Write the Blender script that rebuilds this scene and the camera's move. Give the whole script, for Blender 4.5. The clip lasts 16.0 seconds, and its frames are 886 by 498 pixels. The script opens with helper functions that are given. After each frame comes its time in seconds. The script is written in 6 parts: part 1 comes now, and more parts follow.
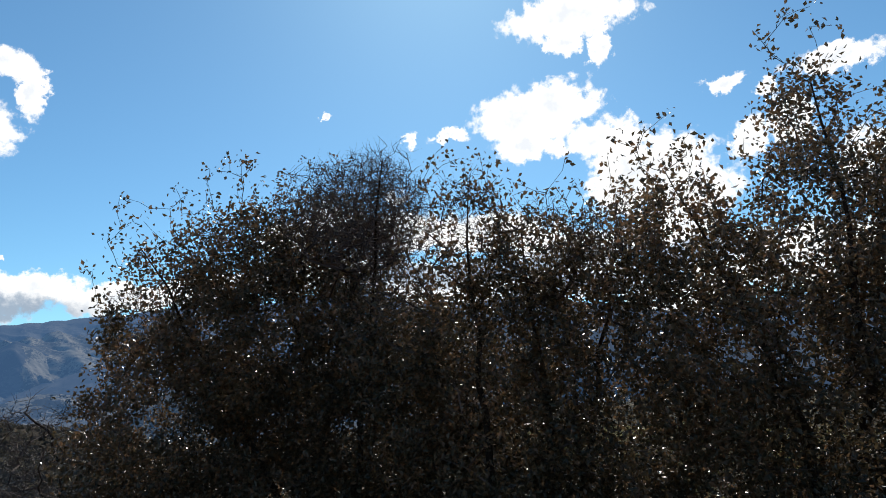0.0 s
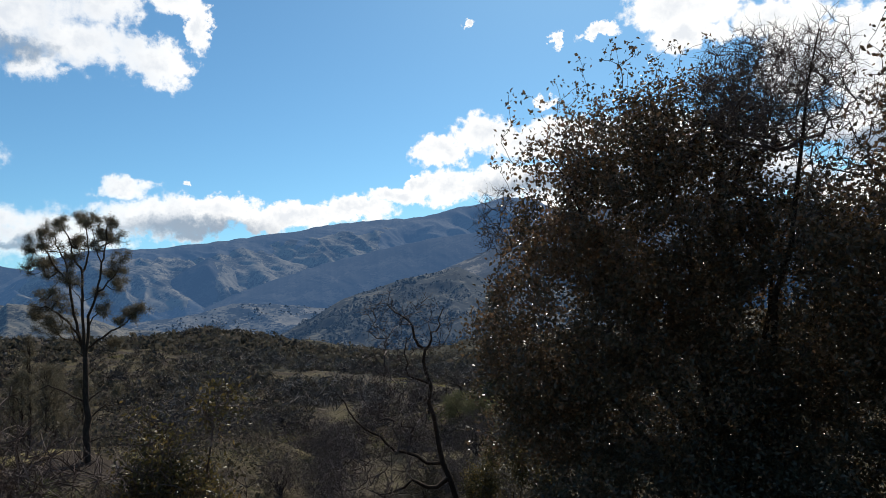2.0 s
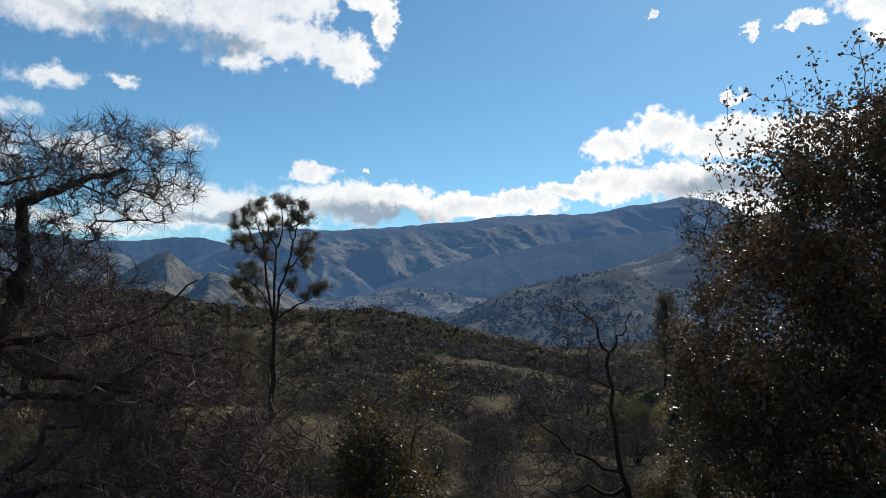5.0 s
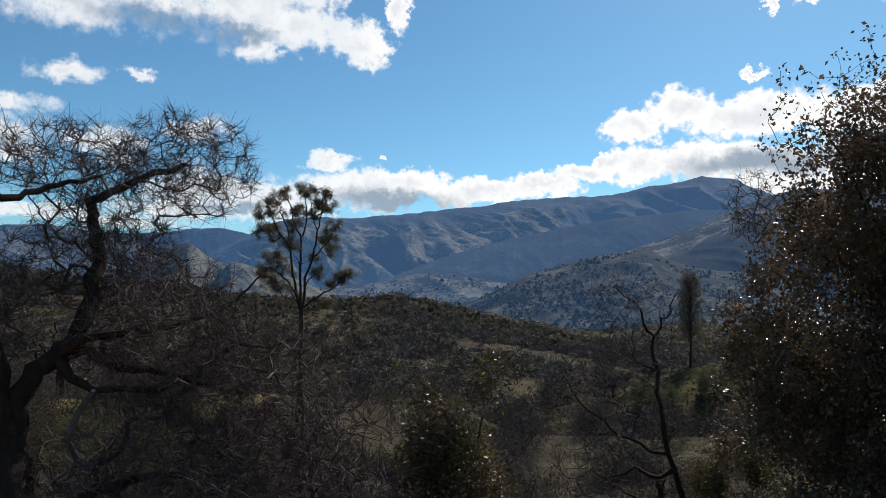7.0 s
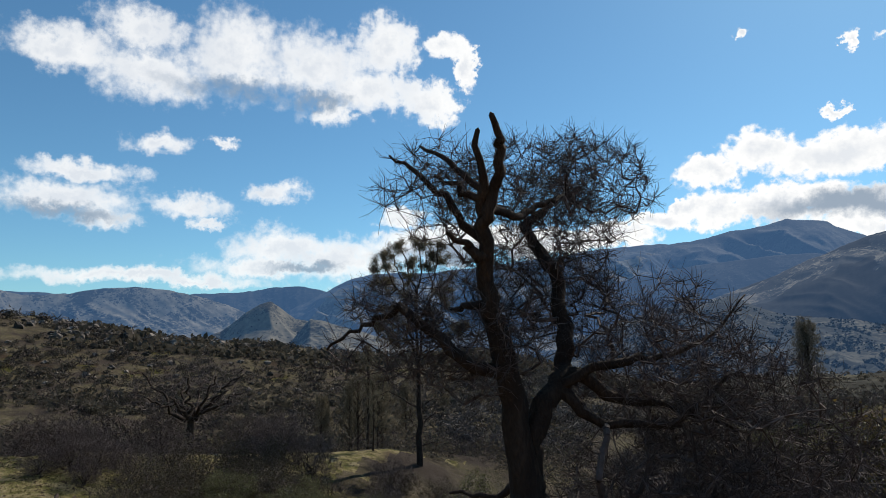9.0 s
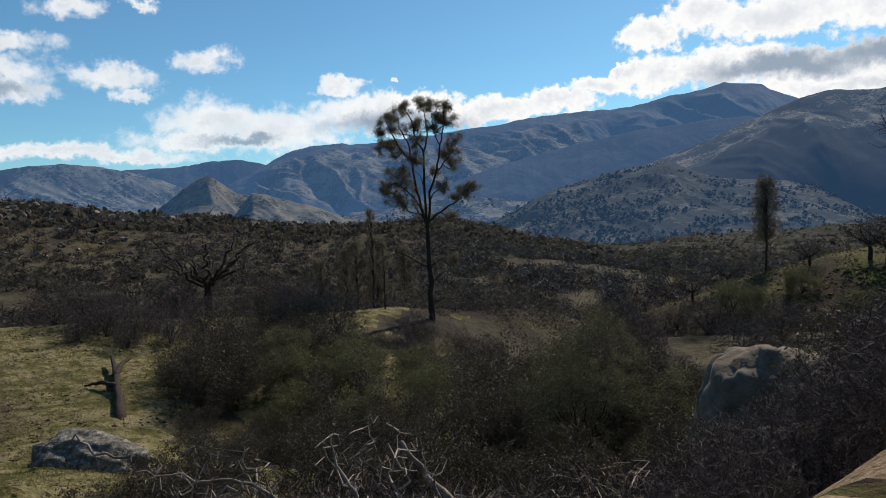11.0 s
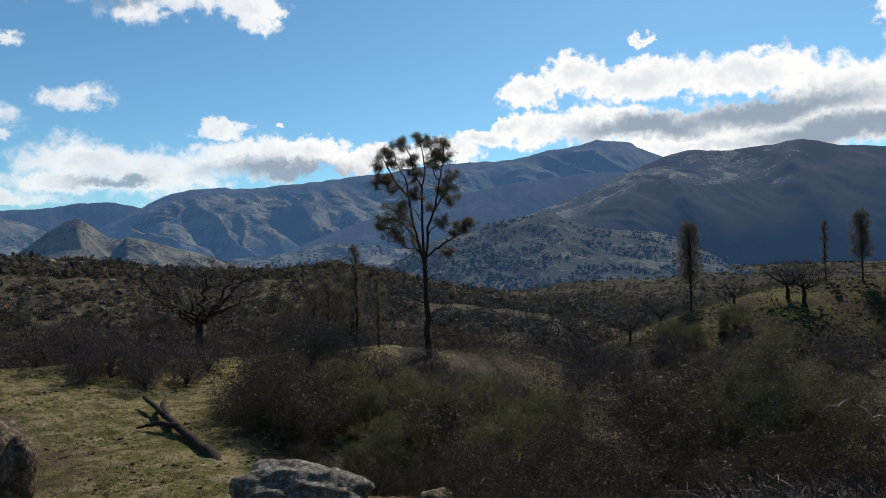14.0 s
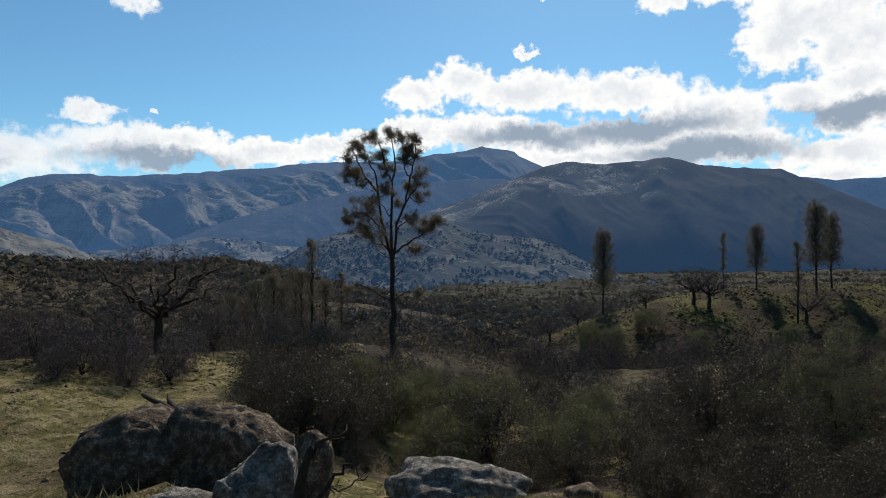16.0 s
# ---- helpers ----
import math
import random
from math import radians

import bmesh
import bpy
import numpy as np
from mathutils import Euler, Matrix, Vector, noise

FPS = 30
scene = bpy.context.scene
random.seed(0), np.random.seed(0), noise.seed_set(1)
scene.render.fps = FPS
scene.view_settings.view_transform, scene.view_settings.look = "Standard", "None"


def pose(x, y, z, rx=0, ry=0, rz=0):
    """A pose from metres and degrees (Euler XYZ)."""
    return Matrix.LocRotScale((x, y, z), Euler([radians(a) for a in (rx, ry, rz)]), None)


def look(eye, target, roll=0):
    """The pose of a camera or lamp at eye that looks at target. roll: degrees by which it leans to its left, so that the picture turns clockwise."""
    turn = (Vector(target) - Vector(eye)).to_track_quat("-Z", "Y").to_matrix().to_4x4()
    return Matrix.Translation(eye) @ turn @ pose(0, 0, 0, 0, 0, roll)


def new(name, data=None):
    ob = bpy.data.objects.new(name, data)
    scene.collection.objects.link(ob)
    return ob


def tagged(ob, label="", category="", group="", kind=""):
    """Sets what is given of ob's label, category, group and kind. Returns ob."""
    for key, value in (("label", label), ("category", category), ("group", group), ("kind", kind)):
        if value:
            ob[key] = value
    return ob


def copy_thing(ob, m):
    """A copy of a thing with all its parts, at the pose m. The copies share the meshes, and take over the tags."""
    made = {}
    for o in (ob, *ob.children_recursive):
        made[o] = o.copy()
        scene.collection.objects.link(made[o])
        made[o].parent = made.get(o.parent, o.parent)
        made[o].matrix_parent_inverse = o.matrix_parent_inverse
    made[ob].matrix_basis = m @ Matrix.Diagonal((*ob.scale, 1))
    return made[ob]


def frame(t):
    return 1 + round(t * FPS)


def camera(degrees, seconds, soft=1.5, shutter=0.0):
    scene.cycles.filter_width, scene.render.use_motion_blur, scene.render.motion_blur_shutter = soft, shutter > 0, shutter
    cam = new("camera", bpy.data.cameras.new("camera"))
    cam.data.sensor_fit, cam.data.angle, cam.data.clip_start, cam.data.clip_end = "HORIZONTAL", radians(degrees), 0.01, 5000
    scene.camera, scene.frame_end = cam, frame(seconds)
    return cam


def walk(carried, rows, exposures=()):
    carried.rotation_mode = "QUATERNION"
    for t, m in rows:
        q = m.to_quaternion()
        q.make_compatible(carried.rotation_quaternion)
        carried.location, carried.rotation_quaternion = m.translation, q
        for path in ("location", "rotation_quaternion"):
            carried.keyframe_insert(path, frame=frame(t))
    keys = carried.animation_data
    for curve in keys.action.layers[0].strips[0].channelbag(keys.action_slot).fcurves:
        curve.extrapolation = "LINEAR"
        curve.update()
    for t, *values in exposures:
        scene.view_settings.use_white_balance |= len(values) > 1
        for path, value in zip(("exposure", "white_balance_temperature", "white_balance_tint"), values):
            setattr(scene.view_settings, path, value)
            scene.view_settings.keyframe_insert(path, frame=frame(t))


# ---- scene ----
cam = camera(66.2, 16.0, soft=0.9)
PATH = [
    (0, (-15.737, 2.167, 0.74), (-15.686, 4.122, 1.159), -2.9),
    (0.5, (-16.669, 2.056, 0.672), (-16.762, 4.037, 0.93), -0.8),
    (1, (-17.39, 2.111, 0.704), (-17.391, 4.101, 0.899), -4.0),
    (1.5, (-18.013, 1.972, 0.675), (-18.261, 3.943, 0.907), -5.0),
    (2, (-18.478, 1.864, 0.651), (-18.884, 3.814, 0.828), -3.4),
    (2.5, (-18.758, 1.735, 0.622), (-19.286, 3.664, 0.572), -2.8),
    (3, (-18.808, 1.753, 0.613), (-19.513, 3.625, 0.636), -1.7),
    (3.5, (-18.825, 1.786, 0.604), (-19.674, 3.597, 0.625), 1.2),
    (6, (-18.842, 1.763, 0.752), (-19.688, 3.56, 0.99), 1.2),
    (6.5, (-18.951, 1.793, 0.754), (-19.683, 3.644, 0.938), 2.0),
    (7, (-19.149, 1.586, 0.711), (-20.062, 3.361, 0.834), 0.3),
    (7.5, (-19.542, 1.462, 0.677), (-20.341, 3.286, 0.865), 2.7),
    (8, (-20.172, 1.106, 0.605), (-21.150, 2.830, 0.874), 3.0),
    (8.5, (-20.968, 0.774, 0.546), (-22.076, 2.421, 0.788), -0.5),
    (9, (-21.932, 0.49, 0.52), (-23.022, 2.143, 0.8), -0.7),
    (9.5, (-22.675, -0.495, 0.306), (-23.739, 1.199, 0.322), -1.3),
    (12, (-27.991, -3.494, -0.134), (-28.904, -1.718, -0.245), -2.7),
    (12.5, (-29.235, -4.223, -0.327), (-30.117, -2.429, -0.409), -1.6),
    (13, (-30.483, -4.673, -0.473), (-31.357, -2.875, -0.516), -0.1),
    (13.5, (-31.7, -5.061, -0.428), (-32.482, -3.221, -0.475), -2.4),
    (14, (-32.952, -5.501, -0.532), (-33.608, -3.612, -0.509), -1.9),
    (14.5, (-34.35, -5.8, -0.571), (-34.949, -3.892, -0.593), -3.1),
    (15, (-36.077, -6.139, -0.697), (-36.63, -4.218, -0.762), -0.8),
    (15.5, (-37.197, -6.654, -0.627), (-37.775, -4.74, -0.683), -0.3),
    (16, (-38.941, -6.606, -0.667), (-39.263, -4.632, -0.647), -0.0),
]
walk(cam, [(t, look(eye, target, roll)) for t, eye, target, roll in PATH], exposures=[(0, 0.28), (1.0, 0.25), (2.0, 0.16), (3.5, 0.08), (8.5, 0.1), (12, 0.02), (16, 0.06)])

# ---- world, sun, exposure ----
SUN_AZ, SUN_EL = 3.0, 41.0
world = bpy.data.worlds.new("sky")
scene.world = world
world.use_nodes = True


def node(tree, kind, **values):
    n = tree.nodes.new(kind)
    for key, value in values.items():
        if key == "op":
            n.operation = value
        elif key == "blend":
            n.blend_type = value
        elif key == "dtype":
            n.data_type = value
        else:
            n.inputs[int(key[1:])].default_value = value
    return n


def wire(tree, a, i, b, j):
    tree.links.new(a.outputs[i], b.inputs[j])


# Clouds: rows of azimuth, elevation and the two half sizes, in degrees.
CLOUDS_WEST = [(-63.4, 21.9, 4.1, 1.56), (-57.4, 21.0, 4.6, 2.28), (-58.4, 24.2, 3.7, 1.8), (-50.9, 23.1, 5.0, 3.39), (-44.3, 22.7, 5.3, 3.06),
               (-38.4, 24.7, 3.0, 2.61), (-39.9, 21.2, 4.4, 2.02), (-34.4, 20.1, 2.8, 1.85), (-32.9, 24.8, 2.3, 1.1), (-31.0, 23.4, 1.2, 1.9),
               (-42.8, 19.5, 1.9, 1.13), (-56.3, 15.8, 2.7, 0.86), (-51.8, 16.4, 1.1, 0.44), (-61.8, 13.2, 4.2, 0.75), (-63.1, 11.1, 5.1, 1.44),
               (-60.4, 10.1, 2.3, 0.93), (-54.4, 11.3, 3.8, 0.89), (-47.4, 12.5, 2.3, 1.0), (-52.7, 10.2, 1.7, 0.45)]
CLOUDS_BAND = [(-45.9, 8.2, 5.2, 1.4), (-57.5, 5.5, 10.3, 0.69), (-47.7, 6.6, 6.7, 0.92), (-42.2, 7.2, 5.6, 2.0), (-47.7, 7.9, 4.2, 1.7),
               (-36.7, 10.7, 2.2, 0.9), (-34.5, 8.3, 6.0, 1.7), (-29.8, 8.9, 3.8, 1.2), (-53.7, 5.2, 6.0, 0.5), (-24.2, 8.4, 5.6, 1.2),
               (-31.9, 10.7, 0.5, 0.31), (-19.0, 8.7, 3.7, 1.0), (-15.3, 9.8, 3.2, 0.9), (-14.1, 10.9, 0.9, 0.6), (-11.2, 10.2, 2.4, 1.4)]
CLOUDS_SOUTH = [(-11.4, 13.3, 2.6, 1.4), (-7.4, 14.5, 2.8, 1.6), (-2.0, 13.7, 6.6, 1.8), (5.6, 13.0, 6.4, 1.6), (11.7, 11.1, 5.4, 2.37),
                (-6.7, 10.6, 5.5, 1.35), (2.2, 9.5, 10.5, 1.73), (12.0, 8.7, 7.2, 1.81), (-12.7, 10.6, 2.6, 0.8), (2.1, 8.0, 8.4, 0.8),
                (-1.8, 16.7, 1.3, 0.45), (22.3, 12.5, 2.8, 1.94), (19.0, 11.7, 3.7, 1.4), (22.6, 10.1, 3.1, 1.8), (21.5, 7.4, 5.2, 1.4),
                (20.8, 5.9, 4.6, 0.9), (31.0, 9.0, 8.0, 2.2), (40.0, 7.5, 8.0, 1.8)]
CLOUDS_SUN = [(14.2, 30.0, 6.4, 1.7), (13.2, 28.0, 1.5, 1.2), (16.1, 27.2, 1.1, 1.6), (34.1, 22.6, 3.6, 1.0), (26.0, 22.8, 1.6, 0.8),
              (29.4, 21.4, 0.9, 0.7), (35.0, 15.1, 2.3, 2.4), (27.4, 18.0, 1.5, 1.6), (17.1, 17.0, 3.0, 3.0), (9.6, 22.3, 4.7, 2.4),
              (12.4, 23.3, 3.6, 2.0), (9.4, 19.9, 3.2, 1.3), (2.6, 21.5, 1.5, 0.6), (-0.8, 21.5, 0.5, 0.8), (-8.4, 23.4, 0.6, 0.25),
              (20.1, 17.5, 4.6, 2.3), (22.5, 15.4, 4.0, 2.4), (30.7, 18.9, 1.7, 1.8), (15.5, 20.0, 3.6, 1.8), (16.8, 15.8, 2.6, 2.2)]
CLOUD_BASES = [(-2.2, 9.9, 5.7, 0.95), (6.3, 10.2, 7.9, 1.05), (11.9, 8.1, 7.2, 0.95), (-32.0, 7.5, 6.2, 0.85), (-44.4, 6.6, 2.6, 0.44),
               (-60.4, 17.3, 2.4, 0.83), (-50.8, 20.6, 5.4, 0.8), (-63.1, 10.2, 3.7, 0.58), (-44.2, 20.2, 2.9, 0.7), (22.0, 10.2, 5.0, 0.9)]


def build_sky():
    t = world.node_tree
    t.nodes.clear()
    out = node(t, "ShaderNodeOutputWorld")
    back = node(t, "ShaderNodeBackground", i1=0.1)
    sky = node(t, "ShaderNodeTexSky")
    sky.sky_type, sky.sun_disc = "NISHITA", False
    sky.sun_elevation, sky.sun_rotation = radians(SUN_EL), radians(SUN_AZ)
    sky.altitude, sky.air_density, sky.dust_density, sky.ozone_density = 900, 1.0, 0.45, 2.2
    place = node(t, "ShaderNodeTexCoord")
    split = node(t, "ShaderNodeSeparateXYZ")
    wire(t, place, "Generated", split, 0)
    az = node(t, "ShaderNodeMath", op="ARCTAN2")
    wire(t, split, 0, az, 0), wire(t, split, 1, az, 1)
    el = node(t, "ShaderNodeMath", op="ARCSINE")
    wire(t, split, 2, el, 0)
    both = node(t, "ShaderNodeCombineXYZ")
    wire(t, az, 0, both, 0), wire(t, el, 0, both, 1)
    deg = node(t, "ShaderNodeVectorMath", op="SCALE")
    deg.inputs[3].default_value = 180 / math.pi
    wire(t, both, 0, deg, 0)
    # Ragged edges: the place is pushed about by noise at two sizes.
    warp = deg
    for size, push, seed in ((0.2, 3.6, 3.0), (0.6, 2.2, 9.0), (2.0, 1.1, 5.0)):
        n = node(t, "ShaderNodeTexNoise", i2=size, i3=6.0, i4=0.62)
        off = node(t, "ShaderNodeVectorMath", op="ADD")
        off.inputs[1].default_value = (seed * 7, seed * 3, seed)
        wire(t, deg, 0, off, 0), wire(t, off, 0, n, 0)
        mid = node(t, "ShaderNodeVectorMath", op="MULTIPLY_ADD")
        mid.inputs[1].default_value, mid.inputs[2].default_value = (push * 1.3, push * 0.8, 0), (-push * 0.65, -push * 0.4, 0)
        wire(t, n, 1, mid, 0)
        add = node(t, "ShaderNodeVectorMath", op="ADD")
        wire(t, warp, 0, add, 0), wire(t, mid, 0, add, 1)
        warp = add

    def nearest(rows, pull):
        last = None
        for a, e, ra, re in rows:
            q = node(t, "ShaderNodeVectorMath", op="MULTIPLY_ADD")
            q.inputs[1].default_value, q.inputs[2].default_value = (1 / ra, 1 / re, 0), (-a / ra, -e / re, 0)
            wire(t, warp, 0, q, 0)
            size = node(t, "ShaderNodeVectorMath", op="LENGTH")
            wire(t, q, 0, size, 0)
            if last is None:
                last = (size, 1)
            else:
                small = node(t, "ShaderNodeMath", op="SMOOTH_MIN", i2=pull)
                wire(t, last[0], last[1], small, 0), wire(t, size, 1, small, 1)
                last = (small, 0)
        return last

    edge = nearest(CLOUDS_WEST + CLOUDS_BAND + CLOUDS_SOUTH + CLOUDS_SUN, 0.12)
    fine = node(t, "ShaderNodeTexNoise", i2=1.0, i3=8.0, i4=0.55)
    wire(t, deg, 0, fine, 0)
    ragged = node(t, "ShaderNodeMath", op="MULTIPLY_ADD", i1=-1.15, i2=0.57)
    wire(t, fine, 0, ragged, 0)
    total = node(t, "ShaderNodeMath", op="ADD")
    wire(t, edge[0], edge[1], total, 0), wire(t, ragged, 0, total, 1)
    mask = node(t, "ShaderNodeMapRange", i1=1.12, i2=0.74, i3=0.0, i4=1.0)
    mask.interpolation_type = "SMOOTHSTEP"
    wire(t, total, 0, mask, 0)
    thin = node(t, "ShaderNodeMapRange", i1=1.24, i2=0.3, i3=0.0, i4=0.9)
    thin.interpolation_type = "SMOOTHSTEP"
    wire(t, total, 0, thin, 0)
    west = node(t, "ShaderNodeMapRange", i1=-0.52, i2=-0.8, i3=0.0, i4=1.0)
    wire(t, az, 0, west, 0)
    veil = node(t, "ShaderNodeMix")
    wire(t, west, 0, veil, 0), wire(t, mask, 0, veil, 2), wire(t, thin, 0, veil, 3)
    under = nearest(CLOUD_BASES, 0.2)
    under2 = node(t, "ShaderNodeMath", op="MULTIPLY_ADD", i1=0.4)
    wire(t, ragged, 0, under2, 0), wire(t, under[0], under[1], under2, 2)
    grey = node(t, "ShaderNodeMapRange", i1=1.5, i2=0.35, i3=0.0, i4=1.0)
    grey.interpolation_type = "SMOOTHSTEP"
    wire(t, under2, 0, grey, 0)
    body = node(t, "ShaderNodeTexNoise", i2=0.35, i3=4.0, i4=0.5)
    wire(t, deg, 0, body, 0)
    thick = node(t, "ShaderNodeMath", op="MULTIPLY_ADD", i1=1.3)
    wire(t, body, 0, thick, 0), wire(t, total, 0, thick, 2)
    tone = node(t, "ShaderNodeMapRange", i1=0.7, i2=1.3, i3=0.0, i4=1.0)
    wire(t, thick, 0, tone, 0)
    white = node(t, "ShaderNodeMix", dtype="RGBA")
    white.inputs[6].default_value, white.inputs[7].default_value = (7.5, 7.8, 8.2, 1), (9.6, 9.6, 9.5, 1)
    wire(t, tone, 0, white, 0)
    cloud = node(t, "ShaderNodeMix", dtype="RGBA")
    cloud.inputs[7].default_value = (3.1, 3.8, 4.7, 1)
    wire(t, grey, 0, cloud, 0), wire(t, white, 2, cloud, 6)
    tint = node(t, "ShaderNodeMix", dtype="RGBA", blend="MULTIPLY", i0=1.0)
    tint.inputs[7].default_value = (0.62, 0.95, 1.02, 1)
    wire(t, sky, 0, tint, 6)
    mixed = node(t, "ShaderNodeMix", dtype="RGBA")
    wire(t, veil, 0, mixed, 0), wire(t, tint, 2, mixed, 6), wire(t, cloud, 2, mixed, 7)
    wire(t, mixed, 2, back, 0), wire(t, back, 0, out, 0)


build_sky()
sun = new("sun", bpy.data.lights.new("sun", "SUN"))
sun.data.energy, sun.data.angle, sun.data.color = 4.6, radians(0.53), (1.0, 0.94, 0.84)
away = Vector((math.sin(radians(SUN_AZ)) * math.cos(radians(SUN_EL)), math.cos(radians(SUN_AZ)) * math.cos(radians(SUN_EL)), math.sin(radians(SUN_EL))))
sun.matrix_world = look(away * 200, (0, 0, 0))

# ---- materials ----


def surface(name, colours, scale=4.0, rough=0.8, bump=0.3, fine=40.0, island=0.0, glow=None, through_light=0.0, metal=0.0, stretch=(1, 1, 1), objects=0.0, shine=0.1):
    """A principled surface whose colour runs through the given ones by noise at two sizes, with relief."""
    m = bpy.data.materials.new(name)
    m.use_nodes = True
    t = m.node_tree
    b = t.nodes["Principled BSDF"]
    b.inputs["Roughness"].default_value, b.inputs["Metallic"].default_value = rough, metal
    b.inputs["Specular IOR Level"].default_value = shine
    place = node(t, "ShaderNodeTexCoord")
    shape = node(t, "ShaderNodeMapping")
    shape.inputs["Scale"].default_value = stretch
    wire(t, place, "Object", shape, 0)
    big = node(t, "ShaderNodeTexNoise", i2=scale, i3=6.0, i4=0.6)
    small = node(t, "ShaderNodeTexNoise", i2=fine, i3=4.0, i4=0.6)
    wire(t, shape, 0, big, 0), wire(t, shape, 0, small, 0)
    mix = node(t, "ShaderNodeMath", op="MULTIPLY_ADD", i1=0.35)
    wire(t, small, 0, mix, 0)
    part_of = node(t, "ShaderNodeMath", op="MULTIPLY", i1=0.65)
    wire(t, big, 0, part_of, 0), wire(t, part_of, 0, mix, 2)
    level = mix
    if island:
        info = node(t, "ShaderNodeNewGeometry")
        level = node(t, "ShaderNodeMath", op="MULTIPLY_ADD", i1=island)
        less = node(t, "ShaderNodeMath", op="SUBTRACT", i1=0.5 * island)
        wire(t, mix, 0, less, 0)
        wire(t, info, "Random Per Island", level, 0), wire(t, less, 0, level, 2)
    if objects:
        info = node(t, "ShaderNodeObjectInfo")
        less = node(t, "ShaderNodeMath", op="SUBTRACT", i1=0.5 * objects)
        wire(t, level, 0, less, 0)
        level = node(t, "ShaderNodeMath", op="MULTIPLY_ADD", i1=objects)
        wire(t, info, "Random", level, 0), wire(t, less, 0, level, 2)
    ramp = node(t, "ShaderNodeValToRGB")
    while len(ramp.color_ramp.elements) < len(colours):
        ramp.color_ramp.elements.new(0.5)
    for n, c in enumerate(colours):
        e = ramp.color_ramp.elements[n]
        e.position, e.color = 0.3 + 0.4 * n / max(1, len(colours) - 1), (*c, 1)
    wire(t, level, 0, ramp, 0), wire(t, ramp, 0, b, 0)
    if bump:
        relief = node(t, "ShaderNodeBump", i0=bump, i1=0.1)
        wire(t, mix, 0, relief, "Height"), wire(t, relief, 0, b, "Normal")
    if through_light:
        out = t.nodes["Material Output"]
        thin = node(t, "ShaderNodeBsdfTranslucent")
        wire(t, ramp, 0, thin, 0)
        blend = node(t, "ShaderNodeMixShader", i0=through_light)
        wire(t, b, 0, blend, 1), wire(t, thin, 0, blend, 2), wire(t, blend, 0, out, 0)
    # glow adds emission, used only to paint haze on distant leaves.
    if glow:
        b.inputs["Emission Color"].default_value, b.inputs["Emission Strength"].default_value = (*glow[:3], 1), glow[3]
    return m


BARK = surface("dark_bark", [(0.022, 0.016, 0.013), (0.044, 0.031, 0.0233), (0.088, 0.062, 0.0465)], 9, 0.9, 0.6, 60, stretch=(1, 1, 0.3))
PALE_BARK = surface("weathered_grey_wood", [(0.077, 0.06, 0.0484), (0.165, 0.135, 0.1116), (0.396, 0.33, 0.279)], 6, 0.8, 0.5, 50, island=0.3)
TWIG = surface("grey_twigs", [(0.046, 0.0333, 0.0299), (0.092, 0.069, 0.0609), (0.1725, 0.1346, 0.1207)], 3, 0.75, 0.0, 30, island=0.3)
OAK_LEAF = surface("live_oak_leaves", [(0.042, 0.034, 0.019), (0.08, 0.06, 0.032), (0.14, 0.094, 0.051), (0.22, 0.13, 0.075)], 0.8, 0.34, 0.0, 20, island=0.4, through_light=0.28, shine=0.45)
DUSK_LEAF = surface("brown_green_leaves", [(0.0275, 0.0238, 0.0137), (0.0562, 0.0462, 0.0275), (0.125, 0.0975, 0.0549)], 1.1, 0.45, 0.0, 6, island=0.16, through_light=0.26, shine=0.08)
YELLOW_LEAF = surface("yellow_green_leaves", [(0.036, 0.033, 0.012), (0.085, 0.07, 0.024), (0.21, 0.145, 0.048)], 1.5, 0.4, 0.0, 20, island=0.4, through_light=0.3, shine=0.25)
BUSH_LEAF = surface("olive_bush_leaves", [(0.05, 0.0525, 0.0229), (0.1063, 0.1038, 0.0473), (0.225, 0.2063, 0.1038)], 0.9, 0.5, 0.0, 5, island=0.16, through_light=0.32, shine=0.12)
NEEDLE = surface("grey_green_needles", [(0.055, 0.05, 0.0335), (0.11, 0.094, 0.0614), (0.209, 0.17, 0.1116)], 0.5, 0.5, 0.0, 10, island=0.35, through_light=0.35)
FAR_LEAF = surface("hillside_scrub", [(0.0385, 0.038, 0.0272), (0.0715, 0.063, 0.0477), (0.132, 0.108, 0.0852)], 0.22, 0.8, 0.0, 0.9, island=0.16, through_light=0.4)
STONE = surface("lichened_granite", [(0.033, 0.022, 0.0149), (0.0605, 0.042, 0.0288), (0.099, 0.072, 0.0502), (0.22, 0.17, 0.1209), (0.484, 0.4, 0.3069)], 8.0, 0.95, 1.0, 34)
PALE_STONE = surface("pale_lichened_granite", [(0.0312, 0.025, 0.0195), (0.0741, 0.0624, 0.0499), (0.156, 0.1365, 0.1131), (0.3276, 0.3003, 0.2574), (0.4836, 0.4524, 0.3978)], 7.0, 0.95, 1.0, 30)
SMOOTH_STONE = surface("smooth_brown_granite", [(0.07, 0.052, 0.038), (0.13, 0.1, 0.075), (0.19, 0.15, 0.115), (0.3, 0.25, 0.2)], 3.0, 0.9, 0.7, 30)
GRASS = surface("winter_grass_blades", [(0.068, 0.0698, 0.0194), (0.1361, 0.1256, 0.0387), (0.2721, 0.2232, 0.1066)], 0.5, 0.6, 0.0, 3, island=0.4, through_light=0.3)
LITTER = surface("dry_stalks", [(0.154, 0.11, 0.0651), (0.286, 0.21, 0.1209), (0.44, 0.34, 0.2046)], 1.0, 0.8, 0.0, 4, island=0.4, through_light=0.15)


